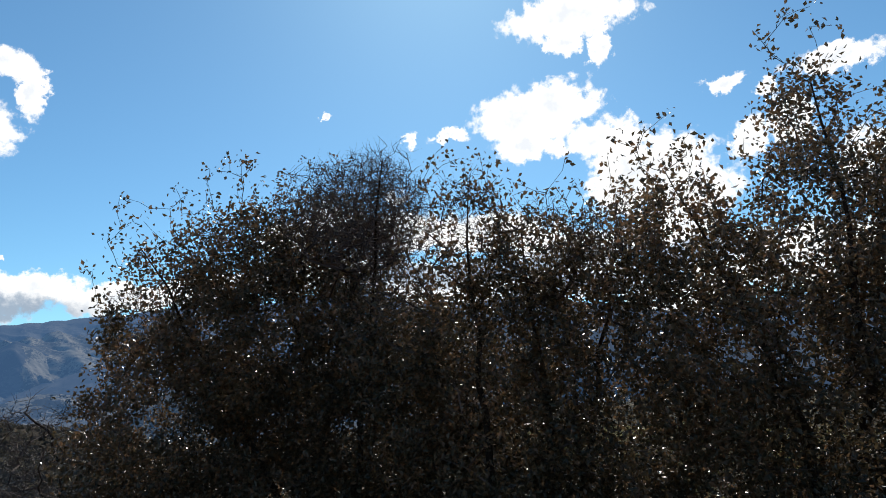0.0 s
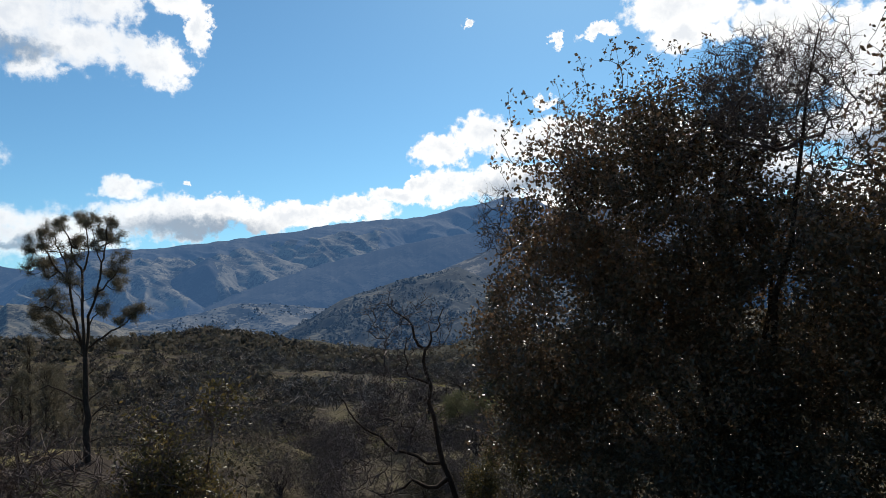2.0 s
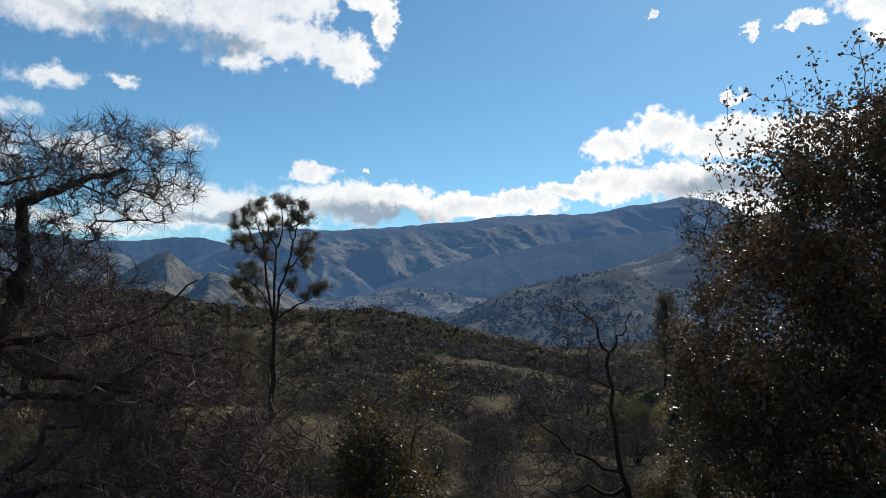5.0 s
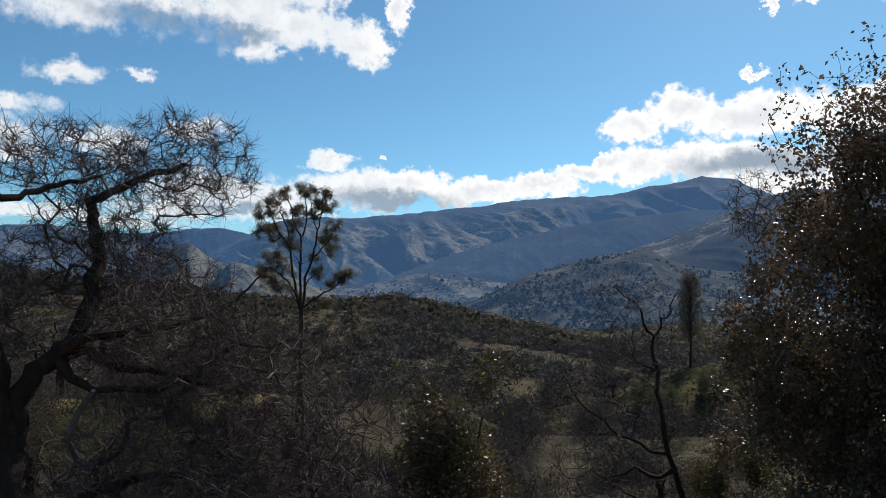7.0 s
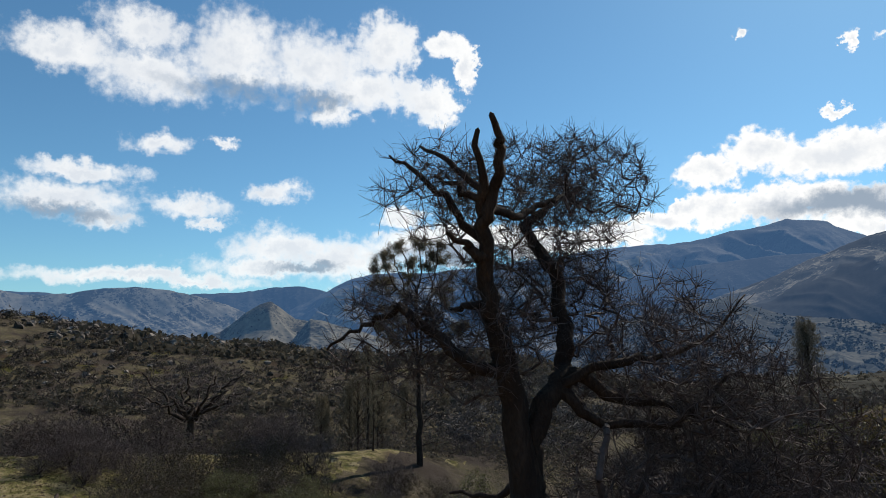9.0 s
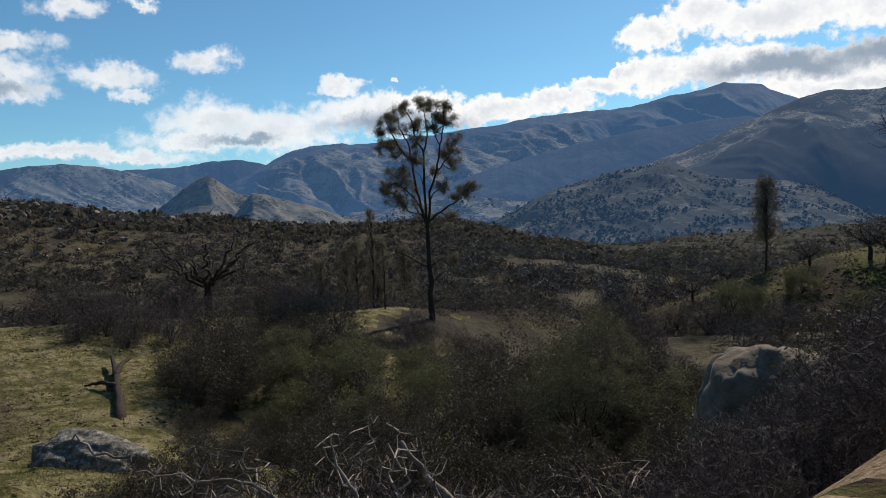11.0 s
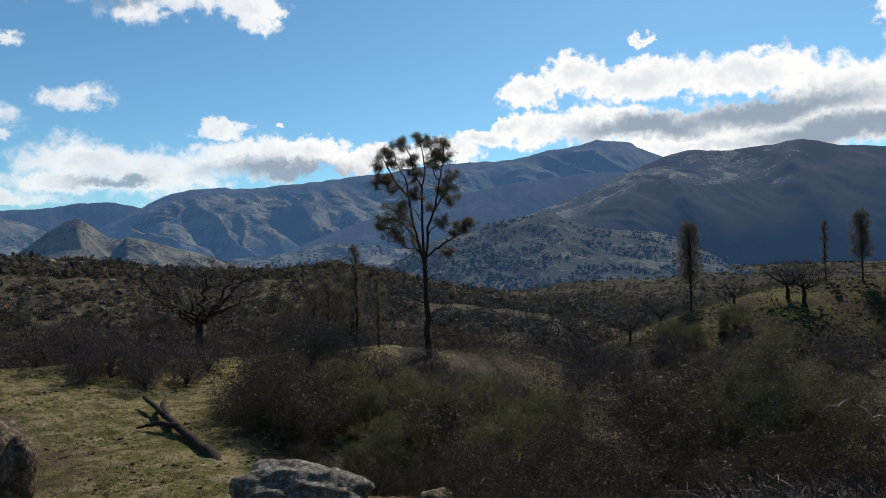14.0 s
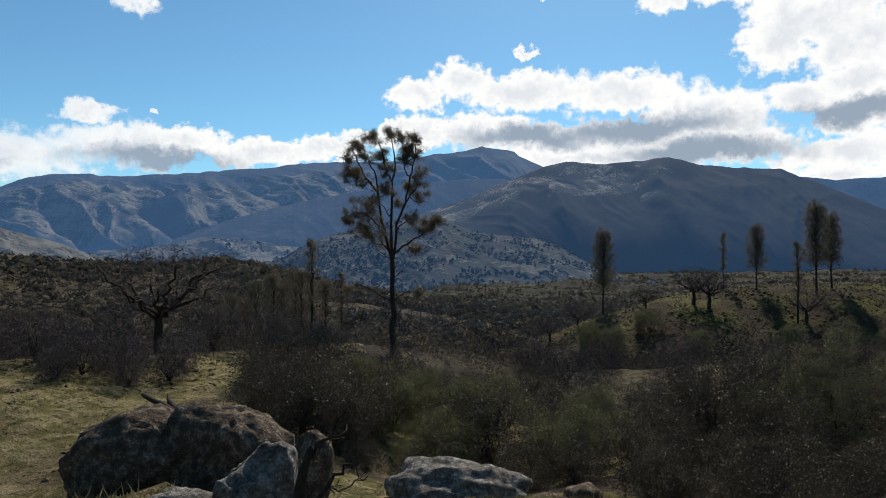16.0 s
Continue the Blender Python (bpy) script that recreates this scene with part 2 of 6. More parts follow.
def ground_material(name, greens, straws, soils, cover, scale=1.0, speck=(0.6, 0.68)):
    m = bpy.data.materials.new(name)
    m.use_nodes = True
    t = m.node_tree
    b = t.nodes["Principled BSDF"]
    b.inputs["Roughness"].default_value, b.inputs["Specular IOR Level"].default_value = 0.95, 0.05
    place = node(t, "ShaderNodeTexCoord")
    noises = []
    for size, detail in ((0.006, 5.0), (0.13, 8.0), (1.4, 8.0), (14.0, 6.0), (4.3, 5.0)):
        n = node(t, "ShaderNodeTexNoise", i2=size * scale, i3=detail, i4=0.62)
        wire(t, place, "Object", n, 0)
        noises.append(n)

    def mixer(lo, hi, n, a, c):
        f = node(t, "ShaderNodeMapRange", i1=lo, i2=hi, i3=0.0, i4=1.0)
        wire(t, n, 0, f, 0)
        x = node(t, "ShaderNodeMix", dtype="RGBA")
        wire(t, f, 0, x, 0)
        for k, v in ((6, a), (7, c)):
            if isinstance(v, tuple):
                x.inputs[k].default_value = (*v, 1)
            else:
                wire(t, v, 2, x, k)
        return x

    green = mixer(0.35, 0.65, noises[2], *greens)
    straw = mixer(0.35, 0.65, noises[3], *straws)
    soil = mixer(0.35, 0.65, noises[3], *soils)
    grassy = mixer(0.43, 0.6, noises[2], green, straw)
    near = mixer(*cover, noises[1], grassy, soil)
    clod = mixer(*speck, noises[4], near, soils[0])
    wire(t, clod, 2, b, 0)
    relief = node(t, "ShaderNodeBump", i0=1.0, i1=0.25)
    both = node(t, "ShaderNodeMath", op="MULTIPLY_ADD", i1=0.4)
    wire(t, noises[3], 0, both, 0), wire(t, noises[2], 0, both, 2)
    wire(t, both, 0, relief, "Height"), wire(t, relief, 0, b, "Normal")
    return m


GROUND = ground_material("meadow_grass_and_soil", ((0.0826, 0.0763, 0.0252), (0.1652, 0.1414, 0.0504)), ((0.1361, 0.107, 0.0543), (0.3304, 0.2651, 0.1453)), ((0.0486, 0.0335, 0.0214), (0.1166, 0.0791, 0.0533)), (0.55, 0.7), speck=(0.56, 0.62))
HILL = ground_material("brushy_hillside", ((0.0554, 0.0493, 0.023), (0.0986, 0.0829, 0.0395)), ((0.0739, 0.0582, 0.0385), (0.1663, 0.131, 0.0875)), ((0.032, 0.0246, 0.0198), (0.0616, 0.047, 0.0365)), (0.4, 0.58))
SLOPE = ground_material("mottled_green_slope", ((0.0715, 0.072, 0.0158), (0.143, 0.128, 0.0316)), ((0.077, 0.066, 0.0223), (0.143, 0.116, 0.0465)), ((0.033, 0.023, 0.0149), (0.066, 0.045, 0.0298)), (0.4, 0.52), speck=(0.54, 0.6))


def scrubland(name, grass, bush, size, thick, glow=0.0, haze=(0.09, 0.185, 0.42)):
    """Open grass dotted with bushes of the given size in metres; thick sets how much of it they cover."""
    m = bpy.data.materials.new(name)
    m.use_nodes = True
    t = m.node_tree
    b = t.nodes["Principled BSDF"]
    b.inputs["Roughness"].default_value, b.inputs["Specular IOR Level"].default_value = 0.95, 0.03
    place = node(t, "ShaderNodeTexCoord")
    lie = node(t, "ShaderNodeTexNoise", i2=0.11 / size, i3=6.0, i4=0.6)
    tone = node(t, "ShaderNodeTexNoise", i2=0.3 / size, i3=6.0, i4=0.65)
    wire(t, place, "Object", lie, 0), wire(t, place, "Object", tone, 0)
    f = node(t, "ShaderNodeMapRange", i1=0.35, i2=0.65, i3=0.0, i4=1.0)
    wire(t, tone, 0, f, 0)
    last = node(t, "ShaderNodeMix", dtype="RGBA")
    last.inputs[6].default_value, last.inputs[7].default_value = (*grass[0], 1), (*grass[1], 1)
    wire(t, f, 0, last, 0)
    for grain, more in ((1.0, 0.0), (0.42, -0.04)):
        dots = node(t, "ShaderNodeTexVoronoi")
        dots.inputs["Scale"].default_value = 0.8 / size / grain
        wire(t, place, "Object", dots, 0)
        reach = node(t, "ShaderNodeMath", op="MULTIPLY_ADD", i1=2.6, i2=-1.3 + thick + more)
        wire(t, lie, 0, reach, 0)
        gap = node(t, "ShaderNodeMath", op="SUBTRACT")
        wire(t, reach, 0, gap, 0), wire(t, dots, "Distance", gap, 1)
        cover = node(t, "ShaderNodeMapRange", i1=-0.04, i2=0.06, i3=0.0, i4=1.0)
        wire(t, gap, 0, cover, 0)
        leaf = node(t, "ShaderNodeMix", dtype="RGBA")
        leaf.inputs[6].default_value, leaf.inputs[7].default_value = (*bush[0], 1), (*bush[1], 1)
        wire(t, dots, "Color", leaf, 0)
        mix = node(t, "ShaderNodeMix", dtype="RGBA")
        wire(t, cover, 0, mix, 0), wire(t, last, 2, mix, 6), wire(t, leaf, 2, mix, 7)
        last = mix
    wire(t, last, 2, b, 0)
    # Distance haze is painted on as even emission; the slope is no lamp.
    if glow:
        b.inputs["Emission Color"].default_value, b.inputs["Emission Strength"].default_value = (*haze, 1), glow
    return m


FOOTHILL = scrubland("hummocky_scrub_slope", ((0.04, 0.037, 0.024), (0.1, 0.086, 0.056)), ((0.018, 0.018, 0.014), (0.042, 0.038, 0.03)), 5.0, 0.64)
BANK = ground_material("dry_bank_soil_and_grass", ((0.1144, 0.1014, 0.0363), (0.2002, 0.1625, 0.0605)), ((0.2431, 0.169, 0.1028), (0.5148, 0.377, 0.2418)), ((0.1716, 0.1105, 0.0725), (0.3575, 0.234, 0.1572)), (0.42, 0.56))

# ---- helpers for meshes ----
rng = np.random.default_rng(7)


def lattice(ix, iy, seed):
    h = np.sin(ix * 127.1 + iy * 311.7 + seed * 74.7) * 43758.5453
    return h - np.floor(h)


def vnoise(x, y, seed=0.0):
    """Smooth value noise, 0 to 1."""
    ix, iy = np.floor(x), np.floor(y)
    fx, fy = x - ix, y - iy
    fx, fy = fx * fx * (3 - 2 * fx), fy * fy * (3 - 2 * fy)
    a, b = lattice(ix, iy, seed), lattice(ix + 1, iy, seed)
    c, d = lattice(ix, iy + 1, seed), lattice(ix + 1, iy + 1, seed)
    return (a * (1 - fx) + b * fx) * (1 - fy) + (c * (1 - fx) + d * fx) * fy


def fbm(x, y, seed=0.0, octaves=5):
    """Fractal noise about 0."""
    total, size = 0, 0.5
    for n in range(octaves):
        total = total + size * (vnoise(x, y, seed + n * 3.1) - 0.5) * 2
        x, y, size = x * 2.03 + 5.2, y * 2.03 + 1.7, size * 0.5
    return total


def smooth(a, b, x):
    f = np.clip((x - a) / (b - a), 0, 1)
    return f * f * (3 - 2 * f)


def unit(v):
    return v / np.maximum(np.linalg.norm(v, axis=-1, keepdims=True), 1e-6)


def mesh_of(name, verts, faces, material, soft=False):
    """A mesh from arrays of corners and of faces with equal numbers of corners."""
    verts, faces = np.asarray(verts, np.float32).reshape(-1, 3), np.asarray(faces, np.int32)
    me = bpy.data.meshes.new(name)
    k = faces.shape[1]
    me.vertices.add(len(verts))
    me.vertices.foreach_set("co", verts.ravel())
    me.loops.add(faces.size)
    me.loops.foreach_set("vertex_index", faces.ravel())
    me.polygons.add(len(faces))
    me.polygons.foreach_set("loop_start", np.arange(0, faces.size, k, dtype=np.int32))
    me.polygons.foreach_set("use_smooth", np.full(len(faces), soft))
    me.update(calc_edges=True)
    me.materials.append(material)
    return me


def part(name, me, parent, label=""):
    ob = new(name, me)
    ob.parent = parent
    return tagged(ob, label)


def grid_faces(rows, cols, wrap=False):
    i, j = np.meshgrid(np.arange(rows - 1), np.arange(cols if wrap else cols - 1), indexing="ij")
    jj = (j + 1) % cols
    return np.stack([i * cols + j, i * cols + jj, (i + 1) * cols + jj, (i + 1) * cols + j], -1).reshape(-1, 4)


# ---- the lie of the land ----
ROAD_X = [-80, -60, -39, -30, -22.5, -19, -15, 0, 40]
ROAD_Y = [-24, -14, -6.8, -4.6, -0.3, 1.7, 2.2, 3, 4]
ROAD_Z = [-3.4, -2.9, -2.25, -2.0, -1.2, -0.9, -0.8, -0.3, 0.8]
FALL_D = [-200, -60, -12, -4, -1.5, 2.2, 5, 7, 9, 10.5, 12, 13.5, 15, 18, 24, 60]
FALL_Z = [38, 14, 3.0, 0.3, 0.0, -0.02, -0.6, -1.2, -1.85, -2.3, -2.85, -3.4, -3.95, -4.5, -4.6, -4.8]
NEAR_RIDGE = ([-110, -75, -67, -60, -55, -48, -44, -39, -33, -29, -24, -18.5, -13, 0, 20, 60], [2.5, 3.5, 3.2, 2.5, 1.5, 0.8, 0.2, -0.6, -0.7, -0.5, -1.3, -2.7, -4.2, -4.8, -4.4, -2.5])
SECOND_RIDGE = ([-110, -55, -45, -36, -25, -15, 0, 12, 30], [0.8, 0.4, -0.4, -1.4, -2.2, -3.3, -2.6, -2.5, -1.6])
THIRD_RIDGE = ([-110, -60, -45, -30, -12, 0, 10, 25, 60], [0.4, 0.1, -0.8, -1.8, -2.2, -1.9, -1.6, -1.2, -0.4])
HUB = (-30.0, -3.0)
VALLEY_R, VALLEY_Z = [90, 150, 250, 400, 700, 1100, 1600, 2600, 5000], [-12, -17, -24, -33, -48, -58, -60, -55, -30]


def beyond(x, y):
    """How far a place lies beyond the rim of the meadow."""
    return -(x + 61) * 0.834 + (y - 23.4) * 0.553


def ground_z(x, y, rough=True):
    x, y = np.asarray(x, float), np.asarray(y, float)
    d = y - np.interp(x, ROAD_X, ROAD_Y)
    z = np.interp(x, ROAD_X, ROAD_Z) + np.interp(d, FALL_D, FALL_Z)
    shelf = smooth(-30, -25, x)
    z = z + shelf * np.interp(d, [2.2, 4.2, 5.2, 6, 7.2, 9, 11], [0.0, 0.4, 0.44, 0.25, 0.05, 0.1, 0.1])
    z = z - 1.1 * smooth(2.8, 6, d) * (1 - smooth(14, 22, d)) * smooth(-38.2, -35.8, x) * (1 - smooth(-27, -24.5, x))
    low = -6.5 - 1.2 * smooth(30, 60, y)
    z = np.where(d > 8, np.maximum(z, low - 0.0) * 0.5 + z * 0.5, z)
    z = z - 4.6 * smooth(-55, -40, x) * smooth(12, 40, y) - (4.5 * smooth(46, 75, y) + 7.0 * smooth(0.5, 26, beyond(x, y)) * smooth(8, 20, y)) * (1 - smooth(-58, -46, x)) + 1.5 * (1 - smooth(-67, -52, x)) * smooth(6, 16, y)
    back = y - np.clip(90.7 + 0.305 * (x + 44.2), 84, 101)
    crown = np.interp(x, [-62, -44, -34, -22.7, -10, 5, 30], [-18, -13.8, -10.2, -6.8, -5.4, -4.8, -4.2])
    crown = crown - np.minimum(np.where(back < 0, 0.0115, 0.035) * back ** 2, np.where(back < 0, 7.0, 13))
    knoll = smooth(58, 74, y) * smooth(-60, -48, x) * (1 - smooth(40, 70, x))
    z = z * (1 - knoll) + crown * knoll
    z = z - 1.5 * np.exp(-(((x + 41.5) / 4.0) ** 2) - ((y - 15.5) / 3.6) ** 2)
    z = z + 0.3 * np.exp(-(((x + 41) / 4.5) ** 2) - ((y - 7) / 3.2) ** 2) + 0.72 * np.exp(-(((x + 44.2) / 3.5) ** 2) - ((y - 1.0) / 2.2) ** 2)
    z = z + 0.5 * np.exp(-(((x + 49) / 8) ** 2) - ((y - 38) / 8) ** 2)
    r, az = np.hypot(x - HUB[0], y - HUB[1]), np.degrees(np.arctan2(x - HUB[0], y - HUB[1]))
    far = np.interp(r, VALLEY_R, VALLEY_Z)
    for reach, wide, (a, e) in ((330, 105, NEAR_RIDGE), (900, 210, SECOND_RIDGE), (1600, 420, THIRD_RIDGE)):
        base = np.interp(reach, VALLEY_R, VALLEY_Z)
        far = far + (reach * np.tan(np.radians(np.interp(az, a, e))) - base) * np.exp(-(((r - reach) / wide) ** 2))
    far = far + np.clip(r / 250, 0, 2.0) * (5.5 * fbm(x / 90, y / 90, 4.0) + 1.5 * fbm(x / 24, y / 24, 6.0, 4)) + np.clip(r / 900, 0, 1.5) * 7 * fbm(x / 300, y / 300, 8.0)
    side = smooth(105, 210, r) * smooth(-30, 60, y)
    z = z * (1 - side) + far * side
    if rough:
        off = smooth(1.6, 4.0, np.abs(d))
        z = z + off * (0.22 * fbm(x / 3.1, y / 3.1, 1.0) + 0.1 * fbm(x / 0.7, y / 0.7, 2.0, 4)) + 0.6 * smooth(10, 30, np.abs(d)) * fbm(x / 14, y / 14, 3.0)
    return z


def height(x, y):
    return float(ground_z(np.array([x]), np.array([y]))[0])


def build_ground():
    az = np.radians(np.concatenate([np.linspace(-78, 40, 700), np.linspace(48, 279, 70)]))
    r = np.concatenate([np.linspace(0.01, 30, 170), 30 * (4950 / 30) ** np.linspace(0.006, 1, 300)])
    rr, aa = np.meshgrid(r, az, indexing="ij")
    x, y = HUB[0] + rr * np.sin(aa), HUB[1] + rr * np.cos(aa)
    verts = np.stack([x, y, ground_z(x, y)], -1)
    ground = new("ground", mesh_of("ground", verts, grid_faces(len(r), len(az), True)[:, ::-1], GROUND, True))
    ground.data.materials.append(HILL)
    ground.data.materials.append(SLOPE)
    ground.data.materials.append(FOOTHILL)
    ground.data.materials.append(BANK)
    fx, fy = x[:-1] + 0 * x[:-1], y[:-1]
    hill_green = np.exp(-(((fx - 2) / 36) ** 2) - ((fy - 92) / 17) ** 2) > 0.12
    # The hollow past x -46.5 is brushy; its dark ground also paints shade.
    brushy = ((beyond(fx, fy) > 3) | (np.hypot(fx - HUB[0], fy - HUB[1]) > 62) | (fx + 4 * fbm(fx / 3, fy / 3, 50.0) > -46.5) & (fy + 3 * fbm(fx / 3, fy / 3, 52.0) > 11.5) | (fx + 5 * fbm(fx / 3, fy / 3, 54.0) > -51) & (fy + 4 * fbm(fx / 3, fy / 3, 55.0) > 31)) & ~hill_green & (fy > 8)
    patch = vnoise(fx / 22, fy / 22, 30.0) + 0.3 * vnoise(fx / 5, fy / 5, 31.0) > 0.92
    ground.data.polygons.foreach_set("material_index", np.where((fx + 5 * fbm(fx / 2.5, fy / 2.5, 71.0) > -26) & (fy + 1.5 * fbm(fx / 2, fy / 2, 70.0) < 9.5), 4, np.where((np.hypot(fx - HUB[0], fy - HUB[1]) > np.where(fx + 0.55 * fy < -30, 350, 200) + 60 * fbm(fx / 40, fy / 40, 60.0)) & (fy > 0), 3, np.where(brushy & ~patch, 1, np.where(hill_green | (fx + 6 * fbm(fx / 3, fy / 3, 72.0) > -34) & (fy > 1) | (np.hypot(fx - HUB[0], fy - HUB[1]) > 62), 2, 0)))).astype(np.int32).ravel())
    tagged(ground, "grassy brown hillside falling from the track to scrubby foothills", "ground", kind="structure")


build_ground()


# The distant ranges are a backdrop of real relief, kilometres off; blue emission stands in for haze.
def mountain(name, label, crest, reach, foot, foot_el, materials, spur, wave, seed, back=400, bow=1.0, slant=0.5, grassy=None, trees=0, category="mountain"):
    """A range whose crest, seen from the track, runs through the given azimuths and elevations at the distance reach; spurs of the given spacing run down from it."""
    a, e = crest
    az = np.linspace(a[0], a[-1], int((a[-1] - a[0]) * 10))
    u = np.concatenate([np.linspace(0, 1, 110), np.linspace(1.03, 1.3, 6)])
    uu, aa = np.meshgrid(u, az, indexing="ij")
    rise = np.interp(aa, a, e) + 0.10 * fbm(aa * 1.3, aa * 0 + seed, seed + 3, 4) * np.clip((aa - a[0]) * (a[-1] - aa), 0, 1)
    top = reach * np.tan(np.radians(rise))
    low = foot * math.tan(radians(foot_el))
    v = np.minimum(uu, 1)
    r = foot + (reach - foot) * v + back * np.maximum(uu - 1, 0) / 0.3
    along = aa * reach / 57.3
    down = reach - r
    bend = along - slant * down + 0.5 * wave * fbm(along / wave / 1.6, down / wave / 1.6, seed + 5, 3)

    def combs(w, s0):
        return 1 - np.abs(2 * vnoise(s0 / w, down / w / 4.5, seed + w) - 1)

    spurs = combs(wave, bend) + 0.34 * combs(wave * 0.43, bend + 0.35 * down) + 0.13 * combs(wave * 0.2, bend - 0.3 * down)
    hold = smooth(0, 0.3, 1 - v) * (0.35 + 0.65 * smooth(0, 0.35, v))
    z = low + (top - low) * v ** bow - (top * 0.25 + 60) * np.maximum(uu - 1, 0) / 0.3
    z = z + spur * (spurs - 1.0) * hold
    z = z + 0.0005 * reach * fbm(along / 50, r / 50, seed + 7, 5) * (0.25 + 0.9 * hold)
    verts = np.stack([HUB[0] + r * np.sin(np.radians(aa)), HUB[1] + r * np.cos(np.radians(aa)), z], -1)
    ob = new(name, mesh_of(name, verts, grid_faces(len(u), len(az)), materials[0], True))
    if grassy:
        ob.data.materials.append(materials[1])
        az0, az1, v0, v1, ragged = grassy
        # grassy bounds the paler second material by azimuth and height.
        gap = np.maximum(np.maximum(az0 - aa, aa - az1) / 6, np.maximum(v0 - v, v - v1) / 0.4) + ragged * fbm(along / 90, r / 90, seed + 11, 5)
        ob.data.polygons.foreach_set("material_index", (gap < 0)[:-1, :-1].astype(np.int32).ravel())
    if trees:
        g = np.random.default_rng(int(seed))
        n = g.integers(0, len(u) - 8, trees) * len(az) + g.integers(0, len(az), trees)
        at = verts.reshape(-1, 3)[n] + g.normal(0, 4, (trees, 3)) * [1, 1, 0]
        at = at[vnoise(at[:, 0] / 42, at[:, 1] / 70, seed) + 0.5 * vnoise(at[:, 0] / 15, at[:, 1] / 25, seed) > 0.72]
        trees = len(at)
        size = reach / 1900 * (0.9 + 1.1 * g.gamma(1.5, 0.6, trees))
        c = np.repeat(at, 6, 0) + g.normal(0, 0.5, (trees * 6, 3)) * np.repeat(size, 6)[:, None] + np.repeat(size, 6)[:, None] * [0, 0, 0.7]
        way, w = unit(g.normal(0, 1, c.shape)), np.repeat(size, 6)[:, None] * 0.7
        side = unit(np.cross(way, g.normal(0, 1, c.shape)))
        cards = np.stack([c - way * w, c + side * w, c + way * w, c - side * w], 1)
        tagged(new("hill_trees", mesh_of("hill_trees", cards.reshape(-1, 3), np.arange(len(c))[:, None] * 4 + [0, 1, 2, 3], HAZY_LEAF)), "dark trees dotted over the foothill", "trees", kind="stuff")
    return tagged(ob, label, category, kind="structure")


# Emission colour that stands in for blue haze on ranges and hill trees.
HAZE_GLOW = (0.092, 0.205, 0.42)
# Leaves carry the same blue emission, painting haze over the foothill trees.
HAZY_LEAF = surface("hazed_tree_leaves", [(0.012, 0.014, 0.011), (0.026, 0.027, 0.02), (0.05, 0.048, 0.036)], 0.02, 0.9, 0.0, 0.1, island=0.2, glow=(*HAZE_GLOW, 0.15))
FAR_BLUE = scrubland("hazed_forested_slope", ((0.03, 0.032, 0.03), (0.065, 0.06, 0.05)), ((0.012, 0.016, 0.018), (0.028, 0.03, 0.03)), 20.0, 0.5, 0.4, HAZE_GLOW)
RIBBED = scrubland("hazed_grass_and_brush_slope", ((0.075, 0.07, 0.054), (0.17, 0.15, 0.115)), ((0.015, 0.018, 0.017), (0.04, 0.04, 0.034)), 14.0, 0.4, 0.33, HAZE_GLOW)
MID_BLUE = scrubland("hazed_chaparral_slope", ((0.06, 0.056, 0.045), (0.18, 0.155, 0.115)), ((0.01, 0.013, 0.013), (0.028, 0.029, 0.025)), 15.0, 0.48, 0.28, HAZE_GLOW)
DARK_BLUE = scrubland("hazed_wooded_slope", ((0.02, 0.022, 0.022), (0.045, 0.042, 0.036)), ((0.008, 0.011, 0.013), (0.02, 0.021, 0.02)), 16.0, 0.6, 0.36, HAZE_GLOW)
EAST = scrubland("hazed_wooded_near_slope", ((0.01, 0.012, 0.013), (0.02, 0.021, 0.02)), ((0.006, 0.008, 0.009), (0.012, 0.013, 0.013)), 12.0, 0.62, 0.2, HAZE_GLOW)
# Paler grass than EAST's woods, with the shoulder's sunlight put into its colour.
SUNLIT_SHOULDER = scrubland("sunlit_grass_shoulder", ((0.07, 0.06, 0.046), (0.24, 0.2, 0.145)), ((0.014, 0.015, 0.013), (0.035, 0.033, 0.028)), 10.0, 0.6, 0.22, HAZE_GLOW)
BROWN = scrubland("hazed_brown_grass_slope", ((0.075, 0.068, 0.05), (0.18, 0.155, 0.11)), ((0.025, 0.025, 0.02), (0.05, 0.046, 0.035)), 8.0, 0.3, 0.17, HAZE_GLOW)
MOTTLED = scrubland("hazed_mottled_foothill", ((0.03, 0.031, 0.025), (0.115, 0.102, 0.075)), ((0.01, 0.013, 0.012), (0.028, 0.029, 0.024)), 13.0, 0.62, 0.15, HAZE_GLOW)
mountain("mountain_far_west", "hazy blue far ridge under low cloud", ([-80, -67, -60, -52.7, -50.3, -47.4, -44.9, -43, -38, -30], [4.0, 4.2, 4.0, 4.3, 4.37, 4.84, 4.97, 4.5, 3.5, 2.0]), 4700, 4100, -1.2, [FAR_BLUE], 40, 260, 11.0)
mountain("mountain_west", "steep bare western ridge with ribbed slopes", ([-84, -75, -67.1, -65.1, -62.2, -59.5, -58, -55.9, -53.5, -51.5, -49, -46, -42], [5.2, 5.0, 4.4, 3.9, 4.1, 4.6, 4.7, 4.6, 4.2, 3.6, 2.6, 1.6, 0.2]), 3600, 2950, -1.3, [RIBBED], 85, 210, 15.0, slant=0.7)
